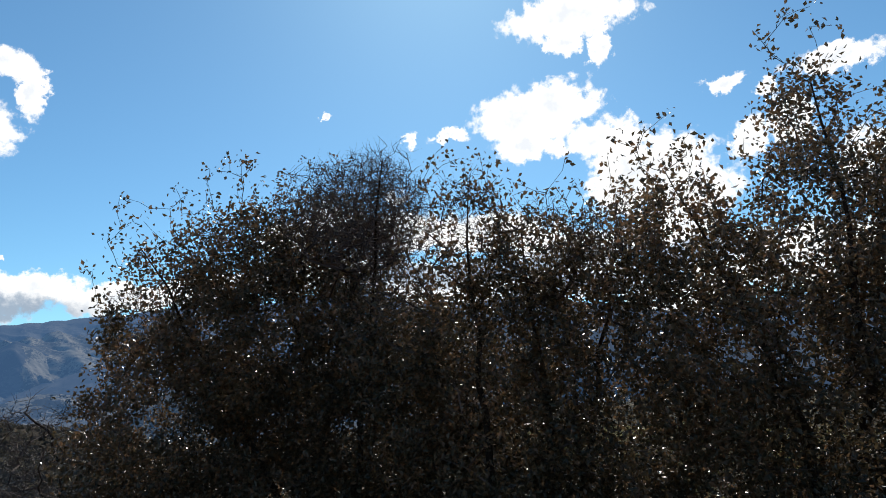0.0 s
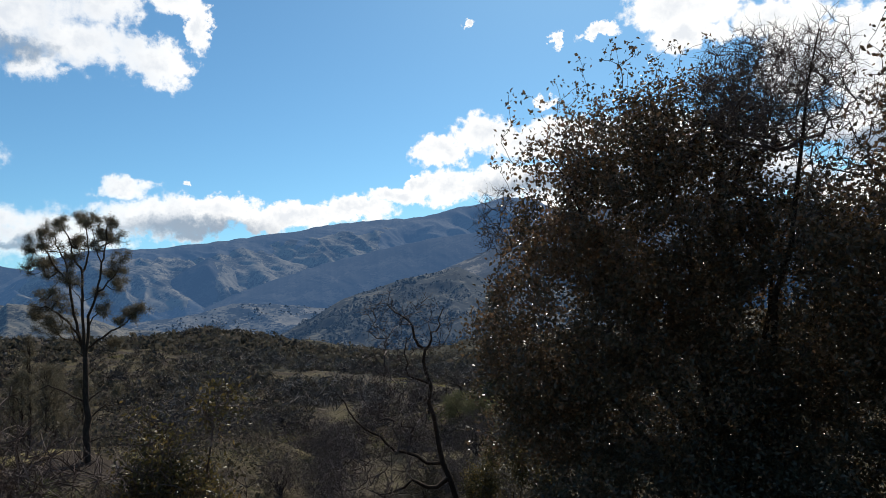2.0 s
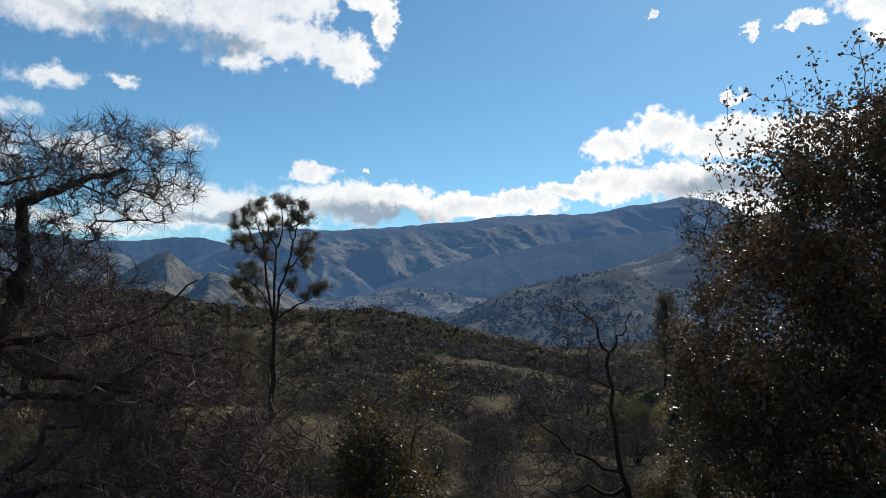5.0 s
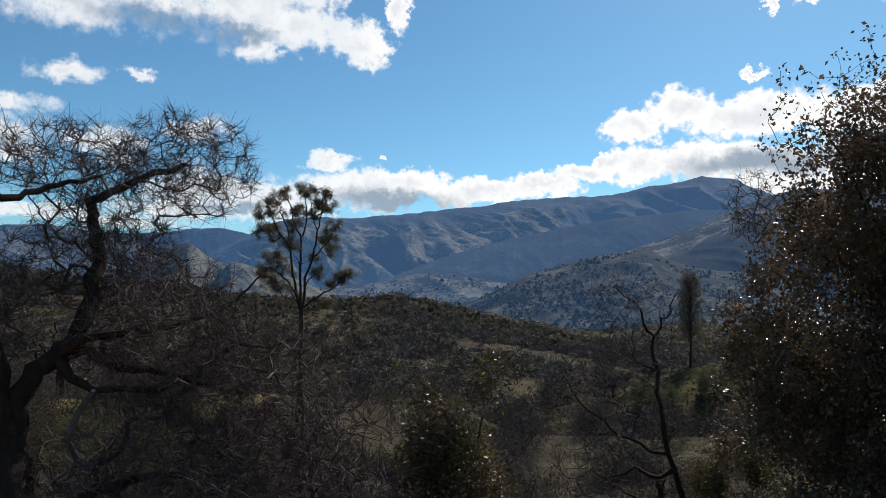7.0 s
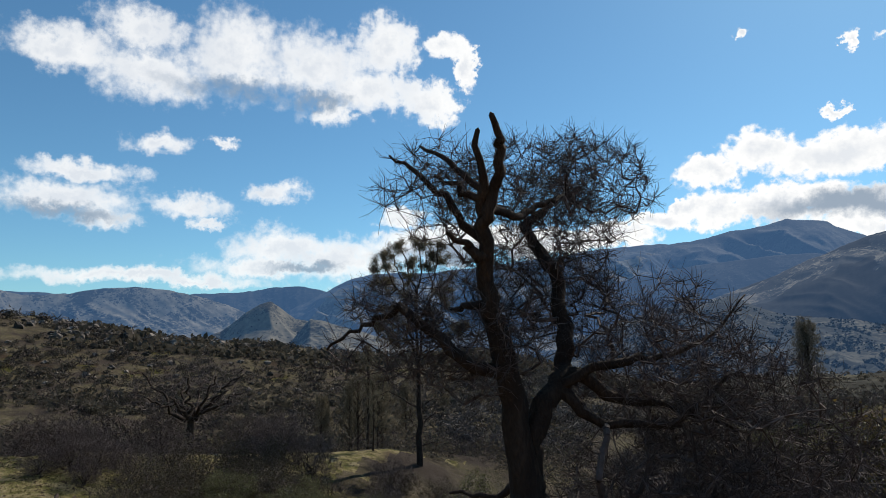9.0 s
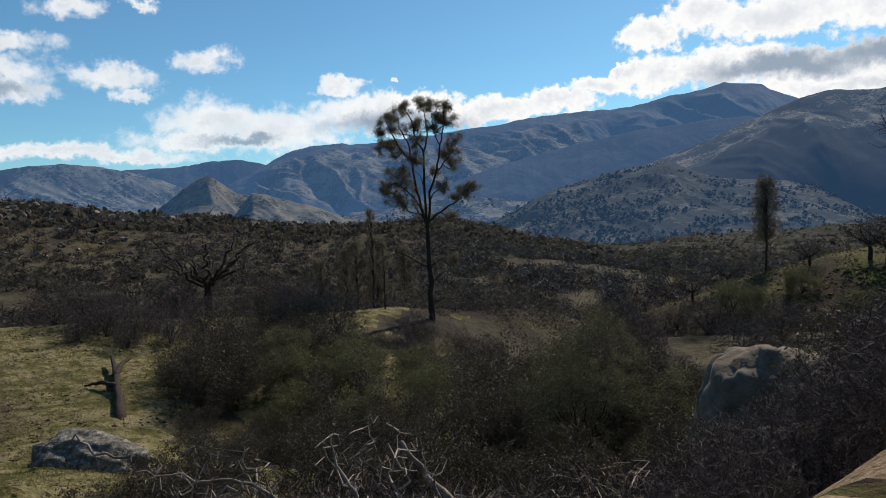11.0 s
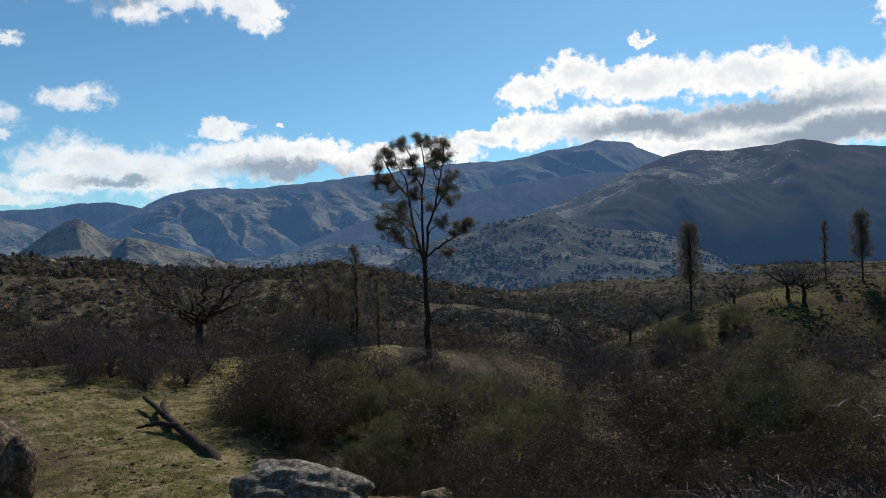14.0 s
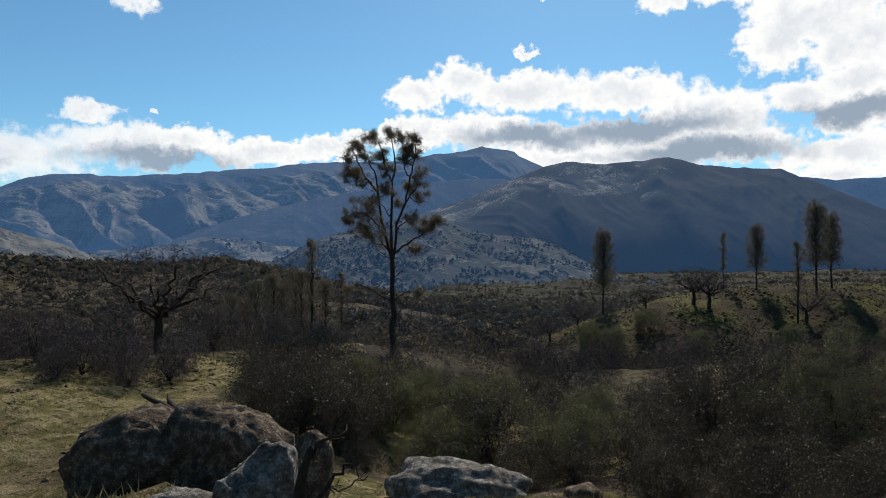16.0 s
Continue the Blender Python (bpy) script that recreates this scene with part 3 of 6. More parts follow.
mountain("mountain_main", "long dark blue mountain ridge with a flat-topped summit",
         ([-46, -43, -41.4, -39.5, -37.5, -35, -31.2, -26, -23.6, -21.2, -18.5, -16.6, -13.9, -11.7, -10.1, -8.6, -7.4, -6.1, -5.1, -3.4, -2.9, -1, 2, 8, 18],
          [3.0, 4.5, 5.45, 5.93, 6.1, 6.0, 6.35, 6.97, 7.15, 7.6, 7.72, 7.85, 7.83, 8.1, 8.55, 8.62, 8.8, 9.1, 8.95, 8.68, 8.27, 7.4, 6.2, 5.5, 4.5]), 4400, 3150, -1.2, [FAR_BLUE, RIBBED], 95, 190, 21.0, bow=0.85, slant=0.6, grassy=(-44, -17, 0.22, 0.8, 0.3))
# The paler second material covers only the side right of the summit.
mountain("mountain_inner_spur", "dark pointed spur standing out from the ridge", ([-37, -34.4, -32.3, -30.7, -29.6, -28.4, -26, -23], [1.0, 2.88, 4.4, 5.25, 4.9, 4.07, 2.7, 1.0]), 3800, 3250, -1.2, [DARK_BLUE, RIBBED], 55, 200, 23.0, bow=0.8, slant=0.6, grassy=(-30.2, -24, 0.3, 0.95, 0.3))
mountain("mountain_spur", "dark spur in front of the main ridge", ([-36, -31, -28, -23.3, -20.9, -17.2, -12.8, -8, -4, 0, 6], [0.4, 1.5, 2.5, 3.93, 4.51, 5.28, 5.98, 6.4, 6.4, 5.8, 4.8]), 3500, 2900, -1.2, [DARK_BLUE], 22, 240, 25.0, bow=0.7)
mountain("mountain_east", "near mountain with a grassy shoulder, its sunlight put into the colour",
         ([-14, -10, -7.1, -5.2, -0.9, 0.9, 3.7, 5.9, 9.0, 11.1, 13.6, 17.1, 19.7, 23.8, 28, 40, 60], [2.5, 3.9, 4.9, 5.8, 7.4, 7.78, 7.52, 7.58, 7.86, 7.23, 6.85, 6.5, 5.3, 3.2, 3.6, 4.5, 4.0]), 2900, 2150, -1.4, [EAST, SUNLIT_SHOULDER], 46, 230, 33.0, bow=0.7, slant=0.3, grassy=(-12, 6.5, 0.6, 1.0, 0.7))
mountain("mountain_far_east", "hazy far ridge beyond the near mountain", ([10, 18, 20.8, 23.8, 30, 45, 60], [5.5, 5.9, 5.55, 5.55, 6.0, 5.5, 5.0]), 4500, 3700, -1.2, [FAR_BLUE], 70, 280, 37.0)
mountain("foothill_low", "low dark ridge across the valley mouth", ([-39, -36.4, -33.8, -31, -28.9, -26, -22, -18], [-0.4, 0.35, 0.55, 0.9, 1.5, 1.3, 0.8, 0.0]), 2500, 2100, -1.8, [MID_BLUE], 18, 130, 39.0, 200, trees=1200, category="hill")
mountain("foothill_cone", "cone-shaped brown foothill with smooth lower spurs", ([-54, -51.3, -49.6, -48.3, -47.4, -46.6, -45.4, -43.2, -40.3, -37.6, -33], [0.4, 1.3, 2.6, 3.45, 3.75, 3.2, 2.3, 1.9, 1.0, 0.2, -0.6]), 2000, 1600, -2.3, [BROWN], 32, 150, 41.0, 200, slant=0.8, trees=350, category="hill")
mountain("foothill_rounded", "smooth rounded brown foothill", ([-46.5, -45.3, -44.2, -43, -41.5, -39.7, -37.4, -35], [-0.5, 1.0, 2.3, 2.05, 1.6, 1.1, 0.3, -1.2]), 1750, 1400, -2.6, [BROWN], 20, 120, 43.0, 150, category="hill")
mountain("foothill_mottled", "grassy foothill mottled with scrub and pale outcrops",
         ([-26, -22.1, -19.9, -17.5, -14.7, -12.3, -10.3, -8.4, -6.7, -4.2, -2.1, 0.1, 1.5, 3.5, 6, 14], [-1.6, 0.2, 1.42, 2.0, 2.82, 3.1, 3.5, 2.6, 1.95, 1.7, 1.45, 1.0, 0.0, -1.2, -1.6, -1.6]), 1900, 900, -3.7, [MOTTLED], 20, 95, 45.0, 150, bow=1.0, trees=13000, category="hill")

# ---- plants ----


class Skeleton:
    """Nodes with parents, grown from hand-set limbs towards target points."""

    def __init__(self, seed):
        self.rng = np.random.default_rng(seed)
        self.at, self.up, self.fix, self.size, self.limbs = np.zeros((60000, 3)), np.full(60000, -1, int), np.zeros(60000), 0, []

    def node(self, p, parent, fix=0.0):
        self.at[self.size], self.up[self.size], self.fix[self.size] = p, parent, fix
        self.size += 1
        return self.size - 1

    def limb(self, points, thick=(0.0, 0.0), parent=None, wobble=0.02, pieces=4):
        """A limb through points; it starts at the given node, or at the nearest one."""
        pts = np.array(points, float)
        if parent is None:
            parent = -1 if self.size == 0 else int(np.argmin(((self.at[: self.size] - pts[0]) ** 2).sum(1)))
        last, total = parent, (len(pts) - 1) * pieces
        if self.size == 0 or parent == -1:
            last = self.node(pts[0], -1, thick[0])
        chain = [last]
        for n in range(total):
            k, f = divmod(n + 1, pieces)
            if k >= len(pts) - 1:
                p = pts[-1]
            else:
                p = pts[k] * (1 - f / pieces) + pts[k + 1] * f / pieces
            q = p + self.rng.normal(0, wobble, 3)
            last = self.node(q, last, thick[0] + (thick[1] - thick[0]) * (n + 1) / total)
            chain.append(last)
        self.limbs.append(chain)
        return last

    def reach(self, targets, bow=0.15, step=0.25, lift=0.0, root=None):
        """Joins every target to the nearest node by a bowed twig."""
        targets = np.asarray(targets, float)
        start = self.at[0] if root is None else np.array(root)
        order = np.argsort(((targets - start) ** 2).sum(1))
        tips = []
        for t in targets[order]:
            n = int(np.argmin(((self.at[: self.size] - t) ** 2).sum(1)))
            a = self.at[n].copy()
            gap = np.linalg.norm(t - a)
            count = max(1, min(7, int(gap / step)))
            side = self.rng.normal(0, 1, 3) * gap * bow
            side[2] -= lift * gap
            last = n
            for k in range(1, count + 1):
                f = k / count
                p = a * (1 - f) + t * f + side * 4 * f * (1 - f) * 0.5 + self.rng.normal(0, gap * 0.03, 3) * (k < count)
                last = self.node(p, last)
            tips.append(last)
        return np.array(tips)

    def arrays(self, tip, power=0.45, most=0.5):
        n = self.size
        count = np.zeros(n)
        has = np.zeros(n, bool)
        has[self.up[:n][self.up[:n] >= 0]] = True
        count[~has] = 1
        for i in range(n - 1, 0, -1):
            if self.up[i] >= 0:
                count[self.up[i]] += count[i]
        radius = np.minimum(tip * np.maximum(count, 1) ** power, most)
        radius = np.where(self.fix[:n] > 0, self.fix[:n], radius)
        child = np.nonzero(self.up[:n] >= 0)[0]
        return self.at[:n], child, self.up[:n][child], radius


def tubes(a, b, ra, rb, sides):
    """Tapered tubes from points a to points b."""
    way = b - a
    way /= np.maximum(np.linalg.norm(way, axis=1, keepdims=True), 1e-6)
    other = np.where(np.abs(way[:, 2:]) > 0.9, [[1.0, 0, 0]], [[0, 0, 1.0]])
    e1 = np.cross(way, other)
    e1 /= np.linalg.norm(e1, axis=1, keepdims=True)
    e2 = np.cross(way, e1)
    ang = np.arange(sides) * 2 * np.pi / sides
    ring = e1[:, None] * np.cos(ang)[None, :, None] + e2[:, None] * np.sin(ang)[None, :, None]
    verts = np.stack([a[:, None] + ring * ra[:, None, None], b[:, None] + ring * rb[:, None, None]], 1)
    k = np.arange(sides)
    face = np.stack([k, (k + 1) % sides, sides + (k + 1) % sides, sides + k], -1)
    return verts.reshape(-1, 3), (np.arange(len(a))[:, None, None] * 2 * sides + face[None]).reshape(-1, 4)


def joined(*pieces):
    verts, faces, off = [], [], 0
    for v, f in pieces:
        v = np.asarray(v).reshape(-1, 3)
        verts.append(v), faces.append(f + off)
        off += len(v)
    return np.concatenate(verts), np.concatenate(faces)


def sweep(points, radii, sides=8, knobs=0.12, seed=0):
    """One closed, slightly knobbly tube along a line."""
    g = np.random.default_rng(seed)
    p = np.asarray(points, float)
    n = len(p)
    way = unit(np.gradient(p, axis=0))
    e = np.cross(way[0], [0.3, 1, 0.2])
    e1 = np.zeros_like(p)
    for k in range(n):
        e = e - way[k] * (e @ way[k])
        e = e / max(np.linalg.norm(e), 1e-6)
        e1[k] = e
    e2 = np.cross(way, e1)
    ang = np.arange(sides) * 2 * np.pi / sides
    r = np.asarray(radii)[:, None] * (1 + knobs * g.uniform(-1, 1, (n, sides)))
    ring = p[:, None] + (e1[:, None] * np.cos(ang)[None, :, None] + e2[:, None] * np.sin(ang)[None, :, None]) * r[..., None]
    ring = np.concatenate([ring, np.repeat(p[-1:, None] + way[-1:, None] * np.asarray(radii)[-1], sides, 1)])
    return ring.reshape(-1, 3), grid_faces(n + 1, sides, True)


def wood(skeleton, tip, power=0.45, most=0.5, split=0.02):
    """Arrays of each limb, and of all the finer branches."""
    at, child, up, radius = skeleton.arrays(tip, power, most)
    limbs, mine = [], np.zeros(len(at), bool)
    for n, chain in enumerate(skeleton.limbs):
        r = radius[chain].copy()
        r[0] = min(r[0], r[1] * 1.25)
        limbs.append(sweep(at[chain], r, 9 if r[0] > 0.06 else 6, 0.1, n))
        mine[chain[1:]] = True
    fine = ~mine[child]
    a, b = at[up][fine], at[child][fine]
    ra, rb = radius[up][fine], radius[child][fine]
    ra = np.minimum(ra, rb * 1.5)
    thick = rb > split
    return limbs, joined(tubes(a[thick], b[thick], ra[thick], rb[thick], 5), tubes(a[~thick], b[~thick], ra[~thick], rb[~thick], 3))


def leaves(centres, per, spread, size, seed, thin=0.5, droop=0.0, long=1.0):
    """Small folded leaves scattered round centres."""
    g = np.random.default_rng(seed)
    c = np.repeat(np.asarray(centres), per, 0) + g.normal(0, spread, (len(centres) * per, 3))
    way = unit(g.normal(0, 1, c.shape) + [0, 0, -droop])
    side = unit(np.cross(way, g.normal(0, 1, c.shape)))
    face = np.cross(way, side)
    s = size * g.uniform(0.55, 1.3, (len(c), 1))
    w = s * thin * 0.5
    lift = face * w * 0.5
    v = np.stack([c, c + way * s * 0.45 * long + side * w + lift, c + way * s * long, c + way * s * 0.45 * long - side * w + lift], 1)
    return v.reshape(-1, 3), np.arange(len(c))[:, None] * 4 + [0, 1, 2, 3]


def blades(centres, per, spread, length, width, seed, up=0.6):
    """Thin pointed blades or needles, each one four-cornered."""
    g = np.random.default_rng(seed)
    n = len(centres) * per
    c = np.repeat(np.asarray(centres), per, 0) + g.normal(0, 1, (n, 3)) * spread
    way = unit(g.normal(0, 1, (n, 3)) + [0, 0, up])
    side = unit(np.cross(way, g.normal(0, 1, (n, 3))))
    s = length * g.uniform(0.5, 1.3, (n, 1))
    v = np.stack([c - side * width, c + way * s * 0.5 - side * width * 0.8, c + way * s, c + way * s * 0.5 + side * width * 0.8], 1)
    return v.reshape(-1, 3), np.arange(n)[:, None] * 4 + [0, 1, 2, 3]


def inside(blobs, count, seed, shell=0.0):
    """Random points in a set of ellipsoids (x, y, z, rx, ry, rz); shell draws them outwards."""
    g = np.random.default_rng(seed)
    blobs = np.array(blobs, float)
    share = blobs[:, 3] * blobs[:, 4] * blobs[:, 5]
    pick = g.choice(len(blobs), count, p=share / share.sum())
    d = unit(g.normal(0, 1, (count, 3)))
    r = g.uniform(0, 1, (count, 1)) ** (1 / 3)
    r = r * (1 - shell) + shell * (0.75 + 0.25 * r)
    return blobs[pick, :3] + d * r * blobs[pick, 3:]


def thing(name, x, y, z, label, category, group=""):
    ob = new(name)
    ob.empty_display_size = 0.2
    ob.matrix_world = pose(x, y, z)
    return tagged(ob, label, category, group)


def plant(name, x, y, label, category, limbs, twigs, crown=None, bark=None, twig_material=None, leaf=None, z=None, group="", sink=0.06, stem="stem"):
    """A plant at a place on the ground, out of arrays in its own coordinates."""
    z = height(x, y) - sink if z is None else z
    ob = thing(name, x, y, z, label, category, group)
    for n, limb in enumerate(limbs):
        word = stem if stem == "stem" or n == 0 else "limb"
        part(word, mesh_of(word, *limb, bark or BARK, True), ob)
    tagged(part("branchwork", mesh_of("branchwork", *twigs, twig_material or TWIG), ob), kind="stuff")
    if crown is not None:
        tagged(part("foliage", mesh_of("foliage", *crown, leaf or OAK_LEAF), ob), kind="stuff")
    return ob


def live_oak(name, x, y, blobs, stems, label, seed, count=900, per=34, leaf=None, size=0.056, bare=(), foot=None):
    """A many-stemmed evergreen oak: blobs are in world coordinates; bare ones carry twigs with few leaves."""
    base = np.array([x, y, height(x, y) if foot is None else foot])
    s = Skeleton(seed)
    g = s.rng
    for sx, sy, sz in stems:
        top = np.array([sx, sy, sz]) - base
        root = np.array([g.normal(0, 0.18), g.normal(0, 0.18), 0.0])
        mid = root * 0.6 + top * 0.45 + g.normal(0, 0.15, 3) * [1, 1, 0.3]
        s.limb([root, mid, top], (0.07, 0.006), -1, 0.03, 6)
    tips = s.reach(inside(blobs, count, seed, 0.25) - base, 0.16, 0.14, root=(0, 0, 0.8))
    leafy = s.at[tips].copy()
    # Ragged shoots that stand out of the crown.
    out = leafy - leafy.mean(0)
    rim = np.argsort(-np.linalg.norm(out * [1, 1, 1.3], axis=1) + g.uniform(0, 0.9, len(out)))[: count // 6]
    shoots = s.reach(leafy[rim] + (unit(out[rim]) + [0, 0, 0.7]) * g.uniform(0.12, 0.42, (len(rim), 1)), 0.08, 0.1)
    leafy_shoots = leaves(s.at[shoots], 9, 0.05, size, seed + 3, 0.62)
    ends = s.reach(inside(bare, int(count * 0.8), seed + 1) - base, 0.07, 0.14, root=(0, 0, 1.0)) if len(bare) else []
    limbs, twigs = wood(s, 0.0027, 0.43, 0.1, 0.016)
    if len(ends):
        twigs = joined(twigs, fine_twigs(s.at[ends], 3, 0.16, seed + 8, 0.0022))
    return plant(name, x, y, label, "tree", limbs, twigs, joined(leaves(leafy, per, 0.085, size, seed + 2, 0.62), leafy_shoots), leaf=leaf, z=base[2], group="trees by the track")


def shrub(seed, radius, tall, count, per, size, leafy=True, spread=0.09, stems=7, tip=0.004, twig_per=0, flat=0.55, clumps=0, lump=0.17):
    """Arrays of a rounded shrub that stands on its origin."""
    s = Skeleton(seed)
    g = s.rng
    s.node((0, 0, -0.1), -1, 0.02)
    for n in range(stems):
        a = n * 2.4 + g.uniform(0, 0.6)
        end = np.array([math.cos(a) * radius * g.uniform(0.2, 0.6), math.sin(a) * radius * g.uniform(0.2, 0.6), tall * g.uniform(0.35, 0.7)])
        s.limb([(0, 0, -0.05), end * [0.4, 0.4, 0.55], end], (0.028 + 0.008 * radius, 0.008), 0, 0.04, 5)
    blobs = [(0, 0, tall * flat, radius * 0.8, radius * 0.8, tall * (1 - flat))]
    for n in range(5):
        a = n * 1.26 + g.uniform(0, 0.8)
        h = g.uniform(0.22, 0.65)
        blobs.append((math.cos(a) * radius * 0.55, math.sin(a) * radius * 0.55, tall * h, radius * 0.5, radius * 0.5, tall * min(h, 1 - h) * g.uniform(0.8, 1.15)))
    if clumps:
        size_of = lump * (radius * radius * tall) ** (1 / 3)
        blobs = [(*c, *(size_of * g.uniform(0.6, 1.25) * np.array([1, 1, 1.25]))) for c in inside(blobs, clumps, seed, 0.35) if c[2] > 0.02 * tall]
    tips = s.reach(inside(blobs, count, seed, 0.3), 0.2, 0.15, root=(0, 0, 0.2))
    limbs, twigs = wood(s, tip, 0.42, 0.06, 0.014)
    crown = leaves(s.at[tips], per, spread, size, seed + 5) if leafy else None
    if twig_per:
        twigs = joined(twigs, fine_twigs(s.at[tips], twig_per, 0.22, seed + 6))
    return limbs, twigs, crown


def fine_twigs(tips, per, length, seed, thick=0.003):
    """Short crooked end twigs."""
    g = np.random.default_rng(seed)
    a = np.repeat(tips, per, 0)
    b = a + unit(g.normal(0, 1, a.shape) + [0, 0, 0.35]) * length * g.uniform(0.3, 0.7, (len(a), 1))
    c = b + unit((b - a) + g.normal(0, 0.6, a.shape) * length * 0.5) * length * g.uniform(0.3, 0.6, (len(a), 1))
    side = unit(np.cross(b - a, g.normal(0, 1, a.shape))) * thick
    v = np.stack([a - side, a + side, b + side * 0.8, b - side * 0.8, c + side * 0.4, c - side * 0.4], 1)
    base = np.arange(len(a))[:, None] * 6
    return v.reshape(-1, 3), np.concatenate([base + [0, 1, 2, 3], base + [3, 2, 4, 5]], 0)


def at_ground(x, y, turn=0.0, size=1.0, sink=0.05):
    return pose(x, y, height(x, y) - sink, 0, 0, turn) @ Matrix.Diagonal((size, size, size, 1))


# The evergreen oaks that stand over the track
live_oak("live_oak", -16.9, 10.6,
         [(-18.6, 10.3, 0.4, 1.3, 1.2, 1.3), (-17.6, 10.5, 1.5, 1.4, 1.3, 1.3), (-17.7, 10.4, -0.6, 1.7, 1.3, 1.0), (-18.9, 9.7, 1.7, 0.5, 0.5, 0.9),
          (-16.2, 10.4, 0.6, 1.4, 1.3, 1.4), (-17.0, 10.8, 2.5, 1.0, 0.9, 0.8), (-19.3, 10.4, -0.5, 0.7, 0.8, 0.9), (-15.6, 10.6, -0.6, 1.4, 1.2, 1.0), (-17.6, 9.7, -1.5, 1.7, 0.9, 0.7), (-15.6, 9.4, -1.5, 1.5, 0.9, 0.7), (-18.0, 10.1, 2.4, 0.7, 0.7, 0.7)],
         [(-18.4, 10.2, 1.2), (-17.4, 10.4, 2.6), (-16.1, 8.75, 3.1), (-16.6, 10.6, 3.4), (-18.9, 9.6, 2.5), (-16.0, 10.2, 2.0), (-18.8, 9.8, 0.2), (-15.6, 10.6, 1.4)],
         "evergreen oak with dark glossy leaves and bare top twigs", 31, 3200, 52, bare=[(-16.5, 8.9, 2.6, 0.75, 0.6, 0.6), (-16.4, 10.2, 2.9, 0.8, 0.8, 0.8), (-16.1, 8.8, 2.9, 0.3, 0.3, 0.4), (-19.6, 11.0, 1.8, 0.35, 0.5, 0.5)])
live_oak("live_oak", -14.6, 9.2,
         [(-15.2, 9.0, 0.6, 1.1, 1.0, 1.4), (-14.1, 8.9, 0.6, 1.1, 1.0, 1.5), (-14.4, 9.0, -0.8, 1.5, 1.1, 0.9), (-15.3, 8.8, 2.2, 0.45, 0.6, 0.6), (-16.0, 8.9, 1.1, 0.5, 0.6, 0.9), (-14.7, 8.7, 2.0, 0.5, 0.6, 0.5), (-13.8, 8.8, 2.0, 0.55, 0.6, 0.5)],
         [(-15.3, 8.8, 2.6), (-14.8, 8.7, 2.3), (-13.8, 8.9, 2.2), (-14.3, 9.0, 1.0)],
         "thin evergreen oak with many dark upright stems", 47, 1300, 44, bare=[(-15.3, 8.8, 2.4, 0.4, 0.6, 0.5), (-16.0, 8.9, 2.1, 0.5, 0.5, 0.6), (-14.4, 8.8, 2.1, 0.8, 0.6, 0.5), (-13.8, 8.8, 2.2, 0.5, 0.6, 0.4)])
live_oak("live_oak", -12.3, 8.4,
         [(-13.3, 8.0, 1.2, 0.8, 0.8, 1.2), (-13.6, 7.7, 2.0, 0.4, 0.5, 0.7), (-12.4, 8.2, 0.6, 1.2, 0.9, 1.5), (-11.9, 8.2, 2.2, 0.8, 0.8, 0.9), (-12.0, 8.1, 3.1, 0.45, 0.5, 0.6), (-11.1, 8.4, 1.2, 1.0, 1.0, 1.6),
          (-12.2, 8.2, -0.8, 1.9, 1.1, 0.9), (-13.4, 8.0, -1.4, 1.6, 0.9, 0.6), (-10.4, 8.6, 2.0, 1.0, 0.9, 1.2), (-10.0, 8.6, 0.2, 1.2, 1.0, 1.4)],
         [(-13.5, 7.8, 2.4), (-12.0, 8.1, 3.5), (-12.6, 8.2, 1.6), (-11.2, 8.4, 2.6), (-10.4, 8.6, 2.4)],
         "tall evergreen oak with glittering leaves beside the track", 53, 2600, 40)

# The broken dead oak
DEAD_OAK = (-23.56, 4.4)


